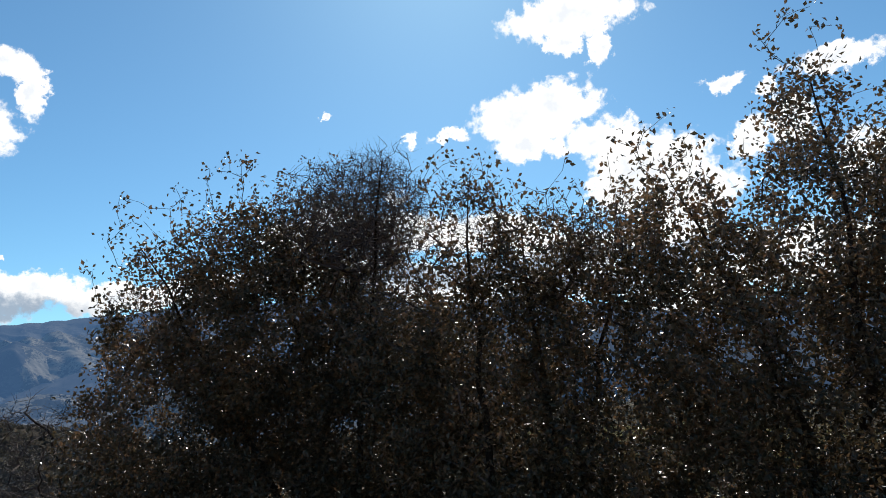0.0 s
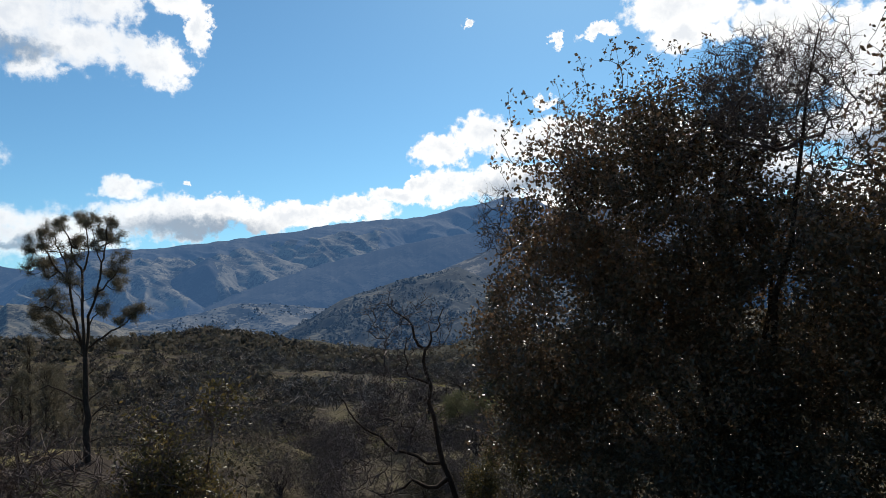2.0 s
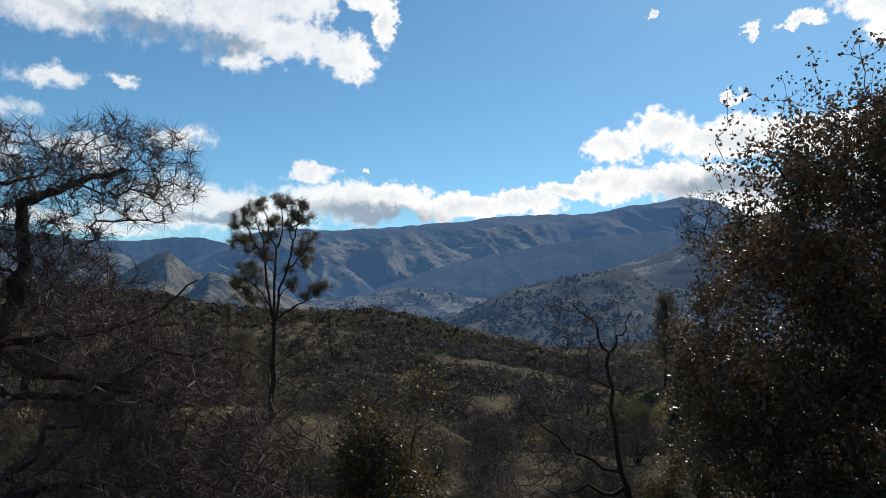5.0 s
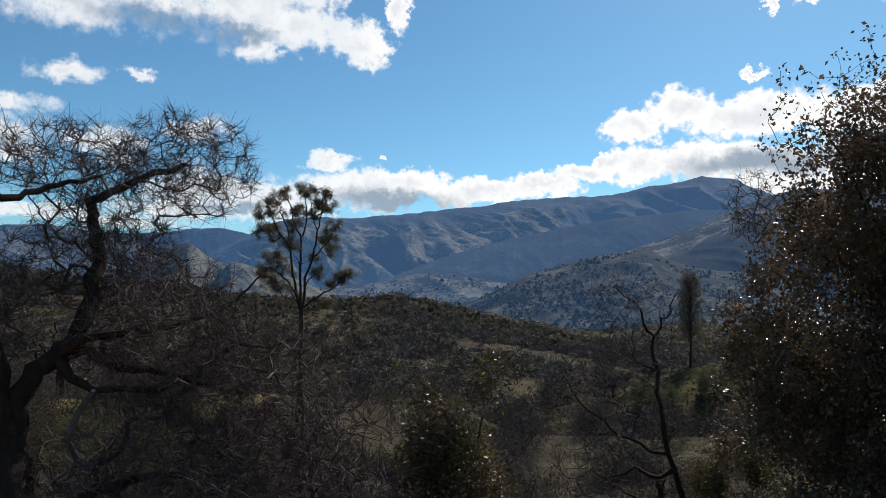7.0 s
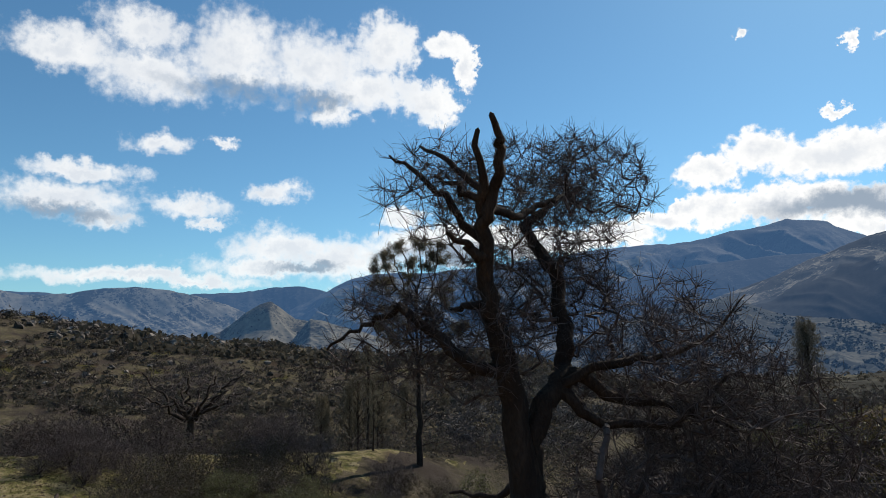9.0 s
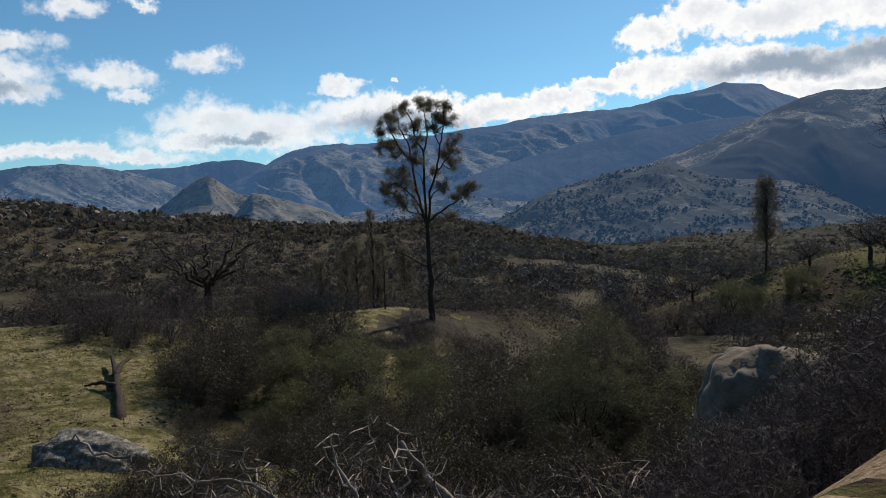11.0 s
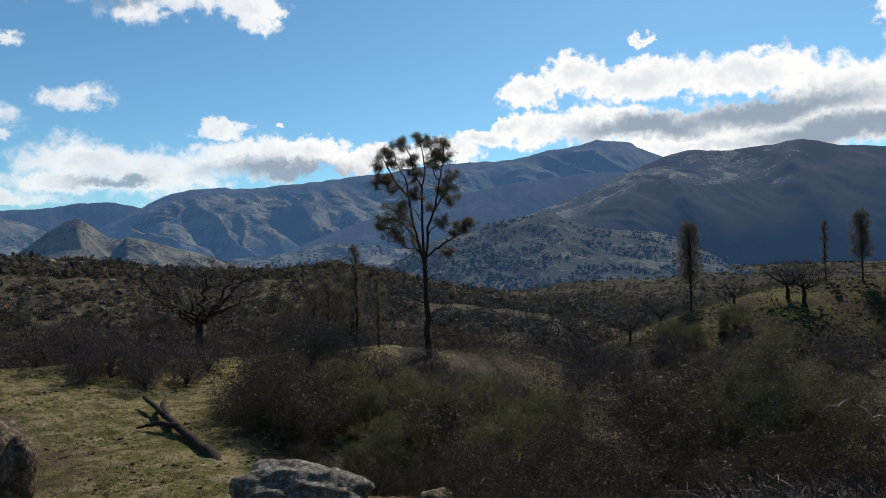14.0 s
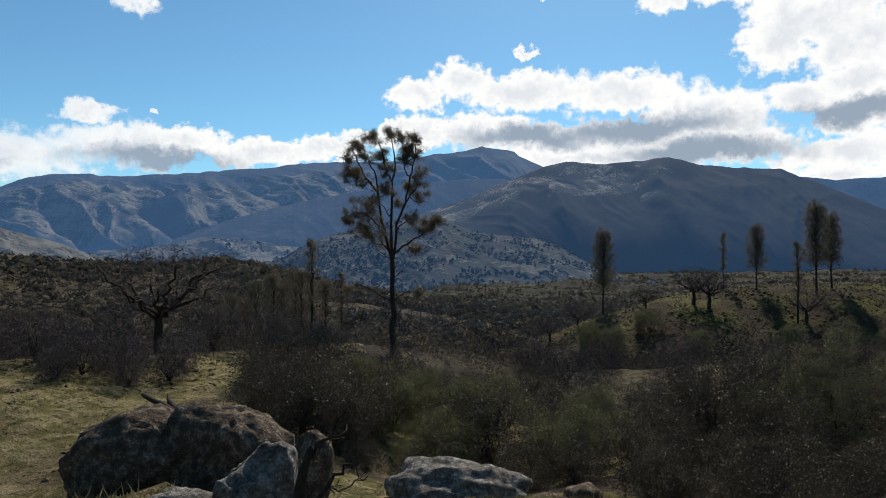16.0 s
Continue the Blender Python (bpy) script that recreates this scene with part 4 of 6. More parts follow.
def dead_oak():
    x, y = DEAD_OAK
    base = np.array([x, y, -1.8])
    s = Skeleton(5)

    def go(points, r0, r1, first=False):
        s.limb(np.array(points) - base, (r0 * 1.08, r1 * 0.95), -1 if first else None, 0.014, 4)

    go([(-23.54, 4.42, -1.95), (-23.59, 4.4, -1.38), (-23.66, 4.37, -0.99), (-23.8, 4.38, -0.61), (-23.9, 4.4, -0.35)], 0.21, 0.115, True)
    go([(-23.9, 4.4, -0.35), (-23.95, 4.3, 0.14), (-23.98, 4.22, 0.56), (-24.01, 4.13, 0.9), (-23.94, 4.0, 1.23), (-23.9, 3.88, 1.44), (-23.84, 3.74, 1.73)], 0.09, 0.016)
    go([(-23.92, 3.96, 1.21), (-23.84, 3.92, 1.41), (-23.74, 3.83, 1.61), (-23.7, 3.78, 1.68), (-23.71, 3.7, 1.8)], 0.04, 0.018)
    go([(-23.9, 4.42, -0.31), (-23.87, 4.44, -0.01), (-23.8, 4.63, 0.23), (-23.81, 4.84, 0.4), (-23.9, 4.96, 0.71), (-23.99, 5.09, 1.05), (-24.19, 5.16, 1.29), (-24.27, 5.21, 1.43), (-24.25, 5.55, 1.62), (-24.18, 6.04, 1.87)], 0.075, 0.026)
    go([(-23.78, 4.74, 0.37), (-23.51, 4.83, 0.19), (-23.21, 5.04, 0.11), (-22.88, 5.41, -0.05)], 0.045, 0.012)
    go([(-23.95, 4.03, 1.03), (-24.04, 3.96, 1.1), (-24.03, 3.71, 1.18)], 0.035, 0.012)
    go([(-23.95, 4.08, 0.74), (-24.15, 4.18, 0.77), (-24.37, 4.29, 0.75)], 0.035, 0.014)
    go([(-23.9, 3.89, 1.36), (-24.06, 3.89, 1.47), (-24.29, 3.96, 1.58)], 0.025, 0.01)
    go([(-23.9, 3.95, 1.3), (-23.9, 4.38, 1.35), (-23.85, 4.63, 1.46), (-23.84, 4.98, 1.56)], 0.03, 0.014)
    go([(-23.91, 3.87, 1.44), (-24.13, 3.93, 1.63), (-24.41, 3.96, 1.79)], 0.024, 0.01)
    go([(-23.6, 4.37, -1.03), (-23.45, 4.46, -0.81), (-23.25, 4.59, -0.62), (-23.0, 4.98, -0.55), (-22.73, 5.38, -0.65)], 0.06, 0.014)
    go([(-24.07, 4.06, 0.32), (-24.19, 3.98, 0.53), (-24.42, 3.96, 0.68), (-24.5, 3.9, 0.78), (-24.63, 3.94, 0.71), (-24.87, 3.91, 0.62), (-25.1, 3.89, 0.51)], 0.04, 0.008)
    go([(-24.06, 4.06, 1.2), (-24.2, 3.97, 1.43), (-24.4, 3.96, 1.62), (-24.63, 3.93, 1.77)], 0.03, 0.008)
    go([(-23.76, 4.61, 0.19), (-23.54, 4.75, 0.02), (-23.17, 4.99, -0.01), (-22.9, 5.51, 0.28), (-22.6, 5.81, 0.32)], 0.035, 0.008)
    go([(-23.73, 4.63, 0.27), (-23.4, 4.84, 0.42), (-23.17, 5.1, 0.44), (-22.92, 5.49, 0.63), (-22.81, 5.67, 0.85)], 0.03, 0.006)
    go([(-23.92, 4.42, -0.3), (-24.2, 4.5, -0.45), (-24.6, 4.6, -0.5)], 0.03, 0.01)
    blobs = [(-24.1, 6.05, 1.85, 0.6, 0.75, 0.5), (-24.2, 5.0, 1.7, 0.7, 0.6, 0.35), (-24.35, 4.05, 1.5, 0.42, 0.35, 0.36), (-24.7, 4.0, 0.6, 0.42, 0.35, 0.4), (-24.2, 5.3, 1.0, 0.6, 0.7, 0.5),
             (-24.2, 4.3, 0.6, 0.5, 0.5, 0.5), (-23.3, 5.2, 0.4, 0.7, 0.6, 0.6), (-22.8, 5.5, -0.1, 0.7, 0.6, 0.6), (-23.3, 5.0, -0.7, 1.0, 0.7, 0.6)]
    tips = s.reach(inside(blobs, 2700, 9) - base, 0.28, 0.09, root=(0, 0, 1.5))
    limbs, twigs = wood(s, 0.0028, 0.4, 0.03, 0.012)
    twigs = joined(twigs, fine_twigs(s.at[tips], 13, 0.17, 12, 0.0021))
    plant("dead_oak", x, y, "bare dead oak with a snapped grey top and twisted limbs", "tree", limbs, twigs, z=base[2], stem="trunk")


dead_oak()


# The small dead tree in the gully
def snag():
    base = np.array([-20.43, 12.59, height(-20.43, 12.59)])
    s = Skeleton(8)
    s.limb(np.array([(-20.43, 12.59, base[2] - 0.1), (-20.71, 12.53, -2.48), (-20.93, 12.49, -1.51), (-21.05, 12.49, -0.59), (-21.08, 12.49, 0.01), (-21.38, 12.42, 0.52), (-21.64, 12.36, 0.79)]) - base, (0.058, 0.01), -1, 0.025, 4)
    for pts, r in (([(-21.08, 12.49, 0.01), (-20.91, 12.55, 0.32), (-20.76, 12.6, 0.68)], 0.03), ([(-20.91, 12.48, -2.11), (-21.36, 12.36, -2.0), (-21.89, 12.22, -2.15)], 0.05),
                   ([(-20.99, 12.47, -1.78), (-21.59, 12.31, -1.48), (-22.06, 12.19, -1.09), (-22.44, 12.1, -0.61)], 0.04), ([(-20.6, 12.51, -2.9), (-21.2, 12.39, -2.59), (-21.54, 12.31, -2.28)], 0.06),
                   ([(-21.11, 12.47, -0.5), (-21.42, 12.39, -0.3), (-21.35, 12.42, 0.25)], 0.03)):
        s.limb(np.array(pts) - base, (r * 0.75, 0.008), None, 0.025, 4)
    tips = s.reach(inside([(-21.6, 12.4, 0.5, 0.5, 0.5, 0.5), (-20.9, 12.5, 0.4, 0.35, 0.4, 0.5), (-21.6, 12.3, -0.6, 0.8, 0.6, 0.8), (-22.0, 12.2, -1.9, 0.7, 0.6, 0.6)], 420, 4) - base, 0.3, 0.12)
    limbs, twigs = wood(s, 0.004, 0.4, 0.045, 0.014)
    plant("dead_tree", -20.43, 12.59, "small leaning dead tree with a forked top", "tree", limbs, joined(twigs, fine_twigs(s.at[tips], 6, 0.25, 3)), z=base[2], stem="trunk")


snag()


# The tall grey pine
def needle_tufts(tips, per, spread, length, width, seed):
    """Sprays of long drooping needles round the twig ends."""
    g = np.random.default_rng(seed)
    n = len(tips) * per
    c = np.repeat(np.asarray(tips), per, 0) + g.normal(0, spread, (n, 3))
    way = unit(g.normal(0, 1, (n, 3)) + [0, 0, 0.15])
    side = unit(np.cross(way, g.normal(0, 1, (n, 3))))
    s = length * g.uniform(0.6, 1.25, (n, 1))
    droop = np.array([0, 0, -1]) * s * 0.22
    v = np.stack([c - side * width, c + side * width, c + way * s + droop + side * width * 0.3, c + way * s + droop - side * width * 0.3], 1)
    return v.reshape(-1, 3), np.arange(n)[:, None] * 4 + [0, 1, 2, 3]


def grey_pine(name, x, y, z, label, seed, limbs, blobs, tips_per, tuft=26, needle=0.24):
    """limbs: thickness and sideways, upwards points in metres from the foot, across the view from the track; blobs: sideways, upwards, radius, depth."""
    rx, ry = 0.92, 0.39
    s = Skeleton(seed)
    g = s.rng
    for n, (r0, r1, deep, pts) in enumerate(limbs):
        path = [(px * rx - ry * deep * (pz - pts[0][1]), px * ry + rx * deep * (pz - pts[0][1]), pz) for px, pz in pts]
        s.limb(path, (r0, r1), -1 if n == 0 else None, 0.035, 4)
    clumps = []
    for bx, bz, br, deep in blobs:
        at = np.array([bx * rx - ry * deep, bx * ry + rx * deep, bz])
        for k in range(max(4, int(30 * br))):
            q = at + unit(g.normal(0, 1, 3)) * br * g.uniform(0.3, 1.75) * np.array([1, 1, 0.8])
            m = g.uniform(0.1, 0.22)
            clumps.append((*q, m, m, m * 0.8))
    tips = s.reach(inside(clumps, len(clumps) * tips_per, seed, 0.1), 0.14, 0.35, 0.1, root=(0, 0, 6.0))
    wood_limbs, twigs = wood(s, 0.0085, 0.42, 0.1, 0.04)
    return plant(name, x, y, label, "tree", wood_limbs, twigs, needle_tufts(s.at[tips], tuft, 0.11, needle, 0.009, seed), twig_material=BARK, leaf=NEEDLE, z=z, stem="trunk")


grey_pine("grey_pine", -50.1, 40.0, -7.85, "tall open grey pine with several rising leaders", 3,
          [(0.24, 0.16, 0, [(0, -0.2), (0, 3.0), (-0.1, 6.8)]),
           (0.1, 0.03, 0.06, [(-0.1, 6.8), (-0.6, 9.0), (-1.05, 11.6), (-1.85, 12.7), (-2.5, 13.9), (-2.9, 14.8)]),
           (0.1, 0.025, -0.05, [(-0.1, 6.9), (-0.15, 10.2), (-0.1, 12.2), (-0.6, 13.3), (-0.9, 14.6), (-1.3, 15.4)]),
           (0.1, 0.025, -0.08, [(0.0, 6.7), (0.25, 9.4), (0.8, 10.9), (1.1, 12.7), (1.5, 14.2), (1.55, 15.5)]),
           (0.07, 0.02, 0.1, [(-0.1, 12.2), (0.2, 13.5), (0.1, 14.8), (-0.1, 15.8)]),
           (0.07, 0.02, 0.2, [(-1.05, 11.6), (-1.2, 12.8), (-1.9, 14.2), (-2.1, 15.2)]), (0.06, 0.02, 0.2, [(0.8, 10.9), (1.6, 11.8), (2.0, 12.6)]), (0.05, 0.015, -0.2, [(1.1, 12.7), (0.7, 13.6), (0.6, 15.2)]),
           (0.08, 0.025, 0.1, [(0.0, 7.3), (1.3, 8.2), (2.4, 8.9), (3.0, 9.6)]), (0.07, 0.02, -0.3, [(-0.4, 8.2), (-1.0, 9.2), (-2.0, 10.1), (-2.9, 10.2)]), (0.05, 0.015, 0.4, [(-0.3, 7.6), (-1.0, 8.4), (-1.7, 8.9)]),
           (0.05, 0.015, -0.6, [(0.2, 9.0), (0.8, 9.6), (1.3, 9.7)]), (0.05, 0.015, 0.8, [(-0.2, 9.8), (-0.5, 10.6), (-1.2, 11.3)]),
           (0.06, 0.015, 0.1, [(0, 3.9), (-1.2, 4.7), (-2.3, 5.2), (-3.4, 4.7)]), (0.05, 0.015, -0.2, [(0, 4.1), (1.0, 4.7), (1.9, 4.6)]), (0.05, 0.015, 0.2, [(0, 2.9), (1.1, 3.7), (2.0, 3.6)]),
           (0.05, 0.015, 0.0, [(0, 1.4), (1.2, 1.8), (2.4, 1.6)]), (0.04, 0.012, 0.0, [(-0.1, 2.5), (-0.7, 3.3), (-0.6, 4.5)]), (0.04, 0.012, 0.3, [(-0.1, 6.9), (-0.8, 7.4), (-1.2, 7.0)]), (0.04, 0.012, -0.3, [(0.0, 5.6), (0.6, 6.1), (1.1, 6.0)])],
          [(-3.2, 14.0, 0.45, 0), (-3.1, 12.9, 0.55, 0.2), (-2.5, 15.0, 0.5, 0.3), (-1.5, 15.4, 0.55, -0.2), (-0.2, 15.7, 0.5, 0.2), (0.6, 15.3, 0.4, -0.5), (1.55, 15.4, 0.4, 0), (1.8, 14.5, 0.45, 0.3), (2.0, 12.9, 0.55, 0.4), (1.4, 12.1, 0.5, 0.8),
           (0.6, 13.9, 0.5, -0.6), (-0.9, 14.3, 0.5, 0.8), (-2.2, 14.0, 0.6, -0.6), (-2.7, 13.1, 0.5, 0.9), (-1.8, 12.4, 0.55, 0.6), (-1.7, 11.2, 0.6, -0.8), (-2.6, 10.3, 0.75, 0), (-3.0, 9.7, 0.5, 0.4), (-1.7, 10.0, 0.7, 0.5), (-2.2, 9.0, 0.6, 0.3), (-1.4, 8.6, 0.6, -0.4),
           (-0.7, 8.0, 0.35, 0.6), (2.9, 9.5, 0.5, 0), (3.3, 9.8, 0.3, 0.2), (2.3, 9.0, 0.45, -0.2), (1.3, 9.9, 0.45, -0.5), (1.9, 11.4, 0.4, 0), (0.5, 11.0, 0.4, 0.8), (-0.6, 11.8, 0.4, -0.9), (1.7, 7.8, 0.35, 0.3), (-3.3, 4.8, 0.2, 0), (1.9, 4.6, 0.2, 0), (1.0, 14.7, 0.4, 0.4), (-0.6, 13.2, 0.4, -0.6)], 4)


# Leafy shrubs by the track
def shrub_thing(name, x, y, arrays, label, leaf, group="", twig_material=None):
    return plant(name, x, y, label, "shrub", *arrays, leaf=leaf, group=group, twig_material=twig_material)


shrub_thing("shrub", -21.75, 6.8, shrub(61, 0.64, 2.35, 760, 20, 0.04, stems=13, flat=0.46, spread=0.08, clumps=22, lump=0.19, twig_per=4), "upright sparse shrub with yellowish leaves", YELLOW_LEAF)
shrub_thing("shrub", -19.9, 12.8, shrub(62, 0.65, 2.1, 800, 30, 0.045, clumps=24, lump=0.2, spread=0.07), "rounded leafy shrub at the foot of the oaks", YELLOW_LEAF)

thicket = shrub_thing("bare_shrub", -22.7, 5.6, shrub(63, 1.2, 1.8, 900, 0, 0, False, stems=10, twig_per=11, flat=0.4, tip=0.003), "leafless tangled grey shrub", None, "bare shrubs")
for bx, by, turn, size in ((-23.4, 6.4, 80, 1.1), (-24.6, 5.6, 200, 0.95), (-22.4, 6.9, 300, 0.8), (-25.6, 6.6, 20, 0.9), (-23.0, 8.4, 140, 1.0), (-24.8, 8.2, 260, 1.0), (-26.2, 3.6, 50, 0.7)):
    copy_thing(thicket, at_ground(bx, by, turn, size))

olive = shrub_thing("bush", -47.0, 20.8, shrub(71, 1.8, 2.5, 900, 20, 0.07, stems=6, spread=0.075, flat=0.36, clumps=70, lump=0.17), "dense rounded olive-green bush on the slope", BUSH_LEAF, "bushes")
for bx, by, turn, size in ((-44.0, 22.0, 60, 0.95), (-45.2, 19.4, 160, 0.85), (-42.6, 19.8, 250, 0.9), (-41.0, 23.5, 30, 1.0), (-46.0, 25.0, 110, 0.9), (-43.0, 16.6, 220, 0.9), 
                           (-38.0, 15.4, 95, 0.85), (-37.2, 18.0, 45, 0.9), (-39.6, 17.2, 190, 0.7), (-34.0, 81.0, 30, 1.3), (-31.5, 79.5, 130, 1.1), (-12.0, 78.0, 220, 1.2), (-3.0, 74.0, 300, 1.3), (-22.0, 76.0, 10, 1.2), (-27.0, 82.0, 50, 1.2)):
    copy_thing(olive, at_ground(bx, by, turn, size))
dusky = shrub_thing("bush", -35.2, 5.4, shrub(77, 1.3, 2.1, 760, 26, 0.045, stems=8, spread=0.065, flat=0.42, twig_per=3, clumps=24, lump=0.21), "brown-green half-bare bush below the track", DUSK_LEAF, "bushes")
for bx, by, turn, size in ((-33.3, 2.3, 60, 0.7), (-34.4, 3.8, 340, 0.85), (-36.8, 7.6, 120, 1.0), (-31.6, 17.6, 200, 1.75), (-33.6, 18.6, 280, 1.4), (-29.6, 17.4, 20, 1.5), (-33.2, 13.0, 175, 1.3), (-34.6, 8.4, 200, 1.2), (-32.0, 7.0, 280, 1.15), (-30.2, 10.0, 330, 1.2), (-35.4, 11.4, 20, 1.1), (-27.4, 9.4, 150, 1.2), (-29.2, 7.4, 230, 1.1), (-32.6, 10.2, 10, 1.2)):
    copy_thing(dusky, at_ground(bx, by, turn, size))
shrub_thing("bush", -30.9, 14.6, shrub(83, 2.6, 3.9, 2400, 22, 0.05, stems=14, spread=0.07, flat=0.42, twig_per=2, clumps=110, lump=0.13), "broad round-topped olive bush with small glinting leaves", BUSH_LEAF, "bushes")
dark = shrub_thing("bush", -36.6, 14.4, shrub(79, 1.5, 2.3, 440, 11, 0.07, stems=6, spread=0.14, flat=0.45, twig_per=4, clumps=26, lump=0.22), "dark leafless and half-green bush in the gully", DUSK_LEAF, "bushes")
spots = np.random.default_rng(88)
# The small ones about (-42, 13) are added to darken the hollow.
for bx, by, turn, size in ((-44.2, 37.6, 0, 0.9), (-46.2, 36.4, 90, 0.85), (-42.2, 39.6, 180, 0.95), (-47.8, 35.0, 270, 0.8), (-43.2, 12.6, 30, 0.5), (-41.6, 12.9, 120, 0.6), (-44.8, 14.4, 210, 0.6), (-39.8, 12.2, 290, 0.6), (-42.8, 14.8, 80, 0.75), (-45.6, 16.6, 170, 0.8), (-38.4, 12.8, 10, 0.75)):
    copy_thing(dark, at_ground(bx, by, turn, size))
for bx, by in [(-33.4, 76.0), (-31.6, 75.0), (-35.2, 77.4), (-26.1, 74.6), (-24.0, 74.4), (-40.0, 79.0), (-48.7, 25.4), (-50.2, 24.6), (-47.2, 24.2), (-49.6, 22.6), (-46.8, 22.6), (-51.6, 26.6), (-34.0, 15.6), (-28.6, 14.6), (-39.4, 14.2), (-41.2, 18.0), (-38.0, 21.5), (-34.8, 22.5), (-43.5, 27.0), (-39.5, 27.5), (-26.0, 13.4), (-24.4, 10.6), (-48.6, 23.8), (-47.5, 28.0), (-29.0, 21.0), (-32.5, 27.0), (-23.2, 16.6), (-22.0, 20.0), (-25.6, 18.4), (-20.0, 17.0), (-17.0, 16.0), (-50.6, 26.4), (-52.4, 24.0), (-50.4, 20.2), (-49.6, 17.6), (-51.6, 22.0), (-46.6, 15.6), (-47.8, 16.6), (-46.4, 17.6), (-48.4, 18.6), (-49.0, 19.4)]:
    copy_thing(dark, at_ground(bx, by, spots.uniform(0, 360), spots.uniform(0.95, 1.5)))
for n in range(46):
    bx, by = spots.uniform(-48, -2), spots.uniform(22, 66)
    if abs(bx + 38 - 0.18 * (by - 40)) > 3.2 and bx > -47 + 0.1 * by:
        copy_thing(dark, at_ground(bx, by, spots.uniform(0, 360), spots.uniform(0.8, 1.5)))
BRANCH = surface("grey_dead_branches", [(0.0308, 0.024, 0.0223), (0.0825, 0.062, 0.0521), (0.264, 0.205, 0.1721)], 2.0, 0.75, 0.3, 30, island=0.5, objects=0.5)


def brush_heap(seed, radius, tall):
    """A low tangle of dead branches: crooked arching limbs with side twigs."""
    s = Skeleton(seed)
    g = s.rng
    s.node((0, 0, -0.1), -1, 0.02)
    for n in range(40):
        a, turn = g.uniform(0, 6.28), g.uniform(-0.9, 0.9)
        r0, r1, h = radius * g.uniform(0, 0.5), radius * g.uniform(0.7, 1.25), tall * g.uniform(0.3, 1.0)
        p0 = np.array([math.cos(a) * r0, math.sin(a) * r0, g.uniform(-0.05, 0.2)])
        p2 = np.array([math.cos(a + turn) * r1, math.sin(a + turn) * r1, h * g.uniform(0.3, 1.1)])
        s.limb([p0, (p0 + p2) / 2 + [0, 0, h * 0.4], p2], (g.uniform(0.01, 0.026), 0.005), 0 if n < 8 else -1, 0.05, 6)
    tips = s.reach(inside([(0, 0, tall * 0.42, radius, radius, tall * 0.5)], 520, seed, 0.1), 0.2, 0.15, root=(0, 0, 0.2))
    limbs, twigs = wood(s, 0.0042, 0.4, 0.026, 0.014)
    return limbs, joined(twigs, fine_twigs(s.at[tips], 3, 0.34, seed + 6, 0.0042))


brush = plant("bare_shrub", -30.6, 2.6, "low heap of bare grey-brown branches", "shrub", *brush_heap(73, 1.45, 1.45), bark=BRANCH, twig_material=BRANCH, group="bare shrubs")
for bx, by, turn, size in ((-35.0, 2.0, 15, 0.6), (-34.2, 0.4, 140, 0.5), (-35.9, 3.9, 250, 0.65), (-36.4, 5.6, 100, 0.7), (-28.8, 2.2, 70, 0.9), (-32.4, 3.4, 150, 1.0), (-29.4, 4.8, 230, 1.1), (-31.8, 5.4, 310, 1.0), (-27.4, 4.6, 20, 1.0), (-33.9, 4.4, 100, 0.8), (-28.0, 6.8, 190, 1.1), (-30.4, 7.2, 270, 1.0), (-31.0, 0.9, 40, 0.8), (-29.6, 1.0, 160, 0.8), (-32.8, 1.0, 250, 0.75), (-30.2, 3.8, 330, 1.1), (-31.7, 2.2, 120, 1.0), (-33.4, 2.6, 200, 0.9), (-31.4, 4.6, 75, 1.1), (-28.4, 3.6, 300, 1.0)):
    copy_thing(brush, at_ground(bx, by, turn, size))
sparse = shrub_thing("bare_shrub", -59.6, 23.4, shrub(64, 1.25, 1.8, 620, 0, 0, False, stems=8, twig_per=8, flat=0.4, tip=0.005), "leafless dark shrub at the meadow's edge", None, "bare shrubs")
for bx, by, turn, size in ((-58.4, 21.6, 0, 1.1), (-56.6, 22.6, 100, 1.15), (-60.0, 21.2, 200, 1.1), (-57.2, 20.4, 290, 0.8), (-61.6, 22.6, 30, 1.3), (-60.0, 19.5, 80, 0.9), (-63.0, 22.0, 160, 1.5), (-66.0, 22.0, 240, 1.5), (-58.0, 26.0, 300, 1.3), (-53.0, 27.5, 40, 1.5), (-51.6, 31.0, 130, 1.6), (-54.5, 31.5, 210, 1.7), (-56.8, 33.0, 280, 1.7), (-60.0, 33.0, 340, 1.6), (-65.0, 30.0, 60, 1.7), (-69.0, 27.0, 120, 1.6), (-48.0, 34.0, 220, 1.3), (-44.0, 36.0, 20, 1.4), (-45.5, 30.0, 80, 1.2), (-42.0, 30.0, 160, 1.3), (-38.0, 52.0, 30, 1.9), (-41.0, 58.0, 90, 2.0), (-34.0, 60.0, 200, 2.0), (-36.0, 44.0, 260, 1.7), (-30.0, 48.0, 320, 1.8), (-28.0, 56.0, 15, 2.0), (-33.0, 38.0, 75, 1.5), (-26.0, 42.0, 135, 1.7), (-22.0, 50.0, 215, 1.9), (-40.5, 47.0, 285, 1.7), (-73.0, 30.0, 0, 1.8)):
    copy_thing(sparse, at_ground(bx, by, turn, size))


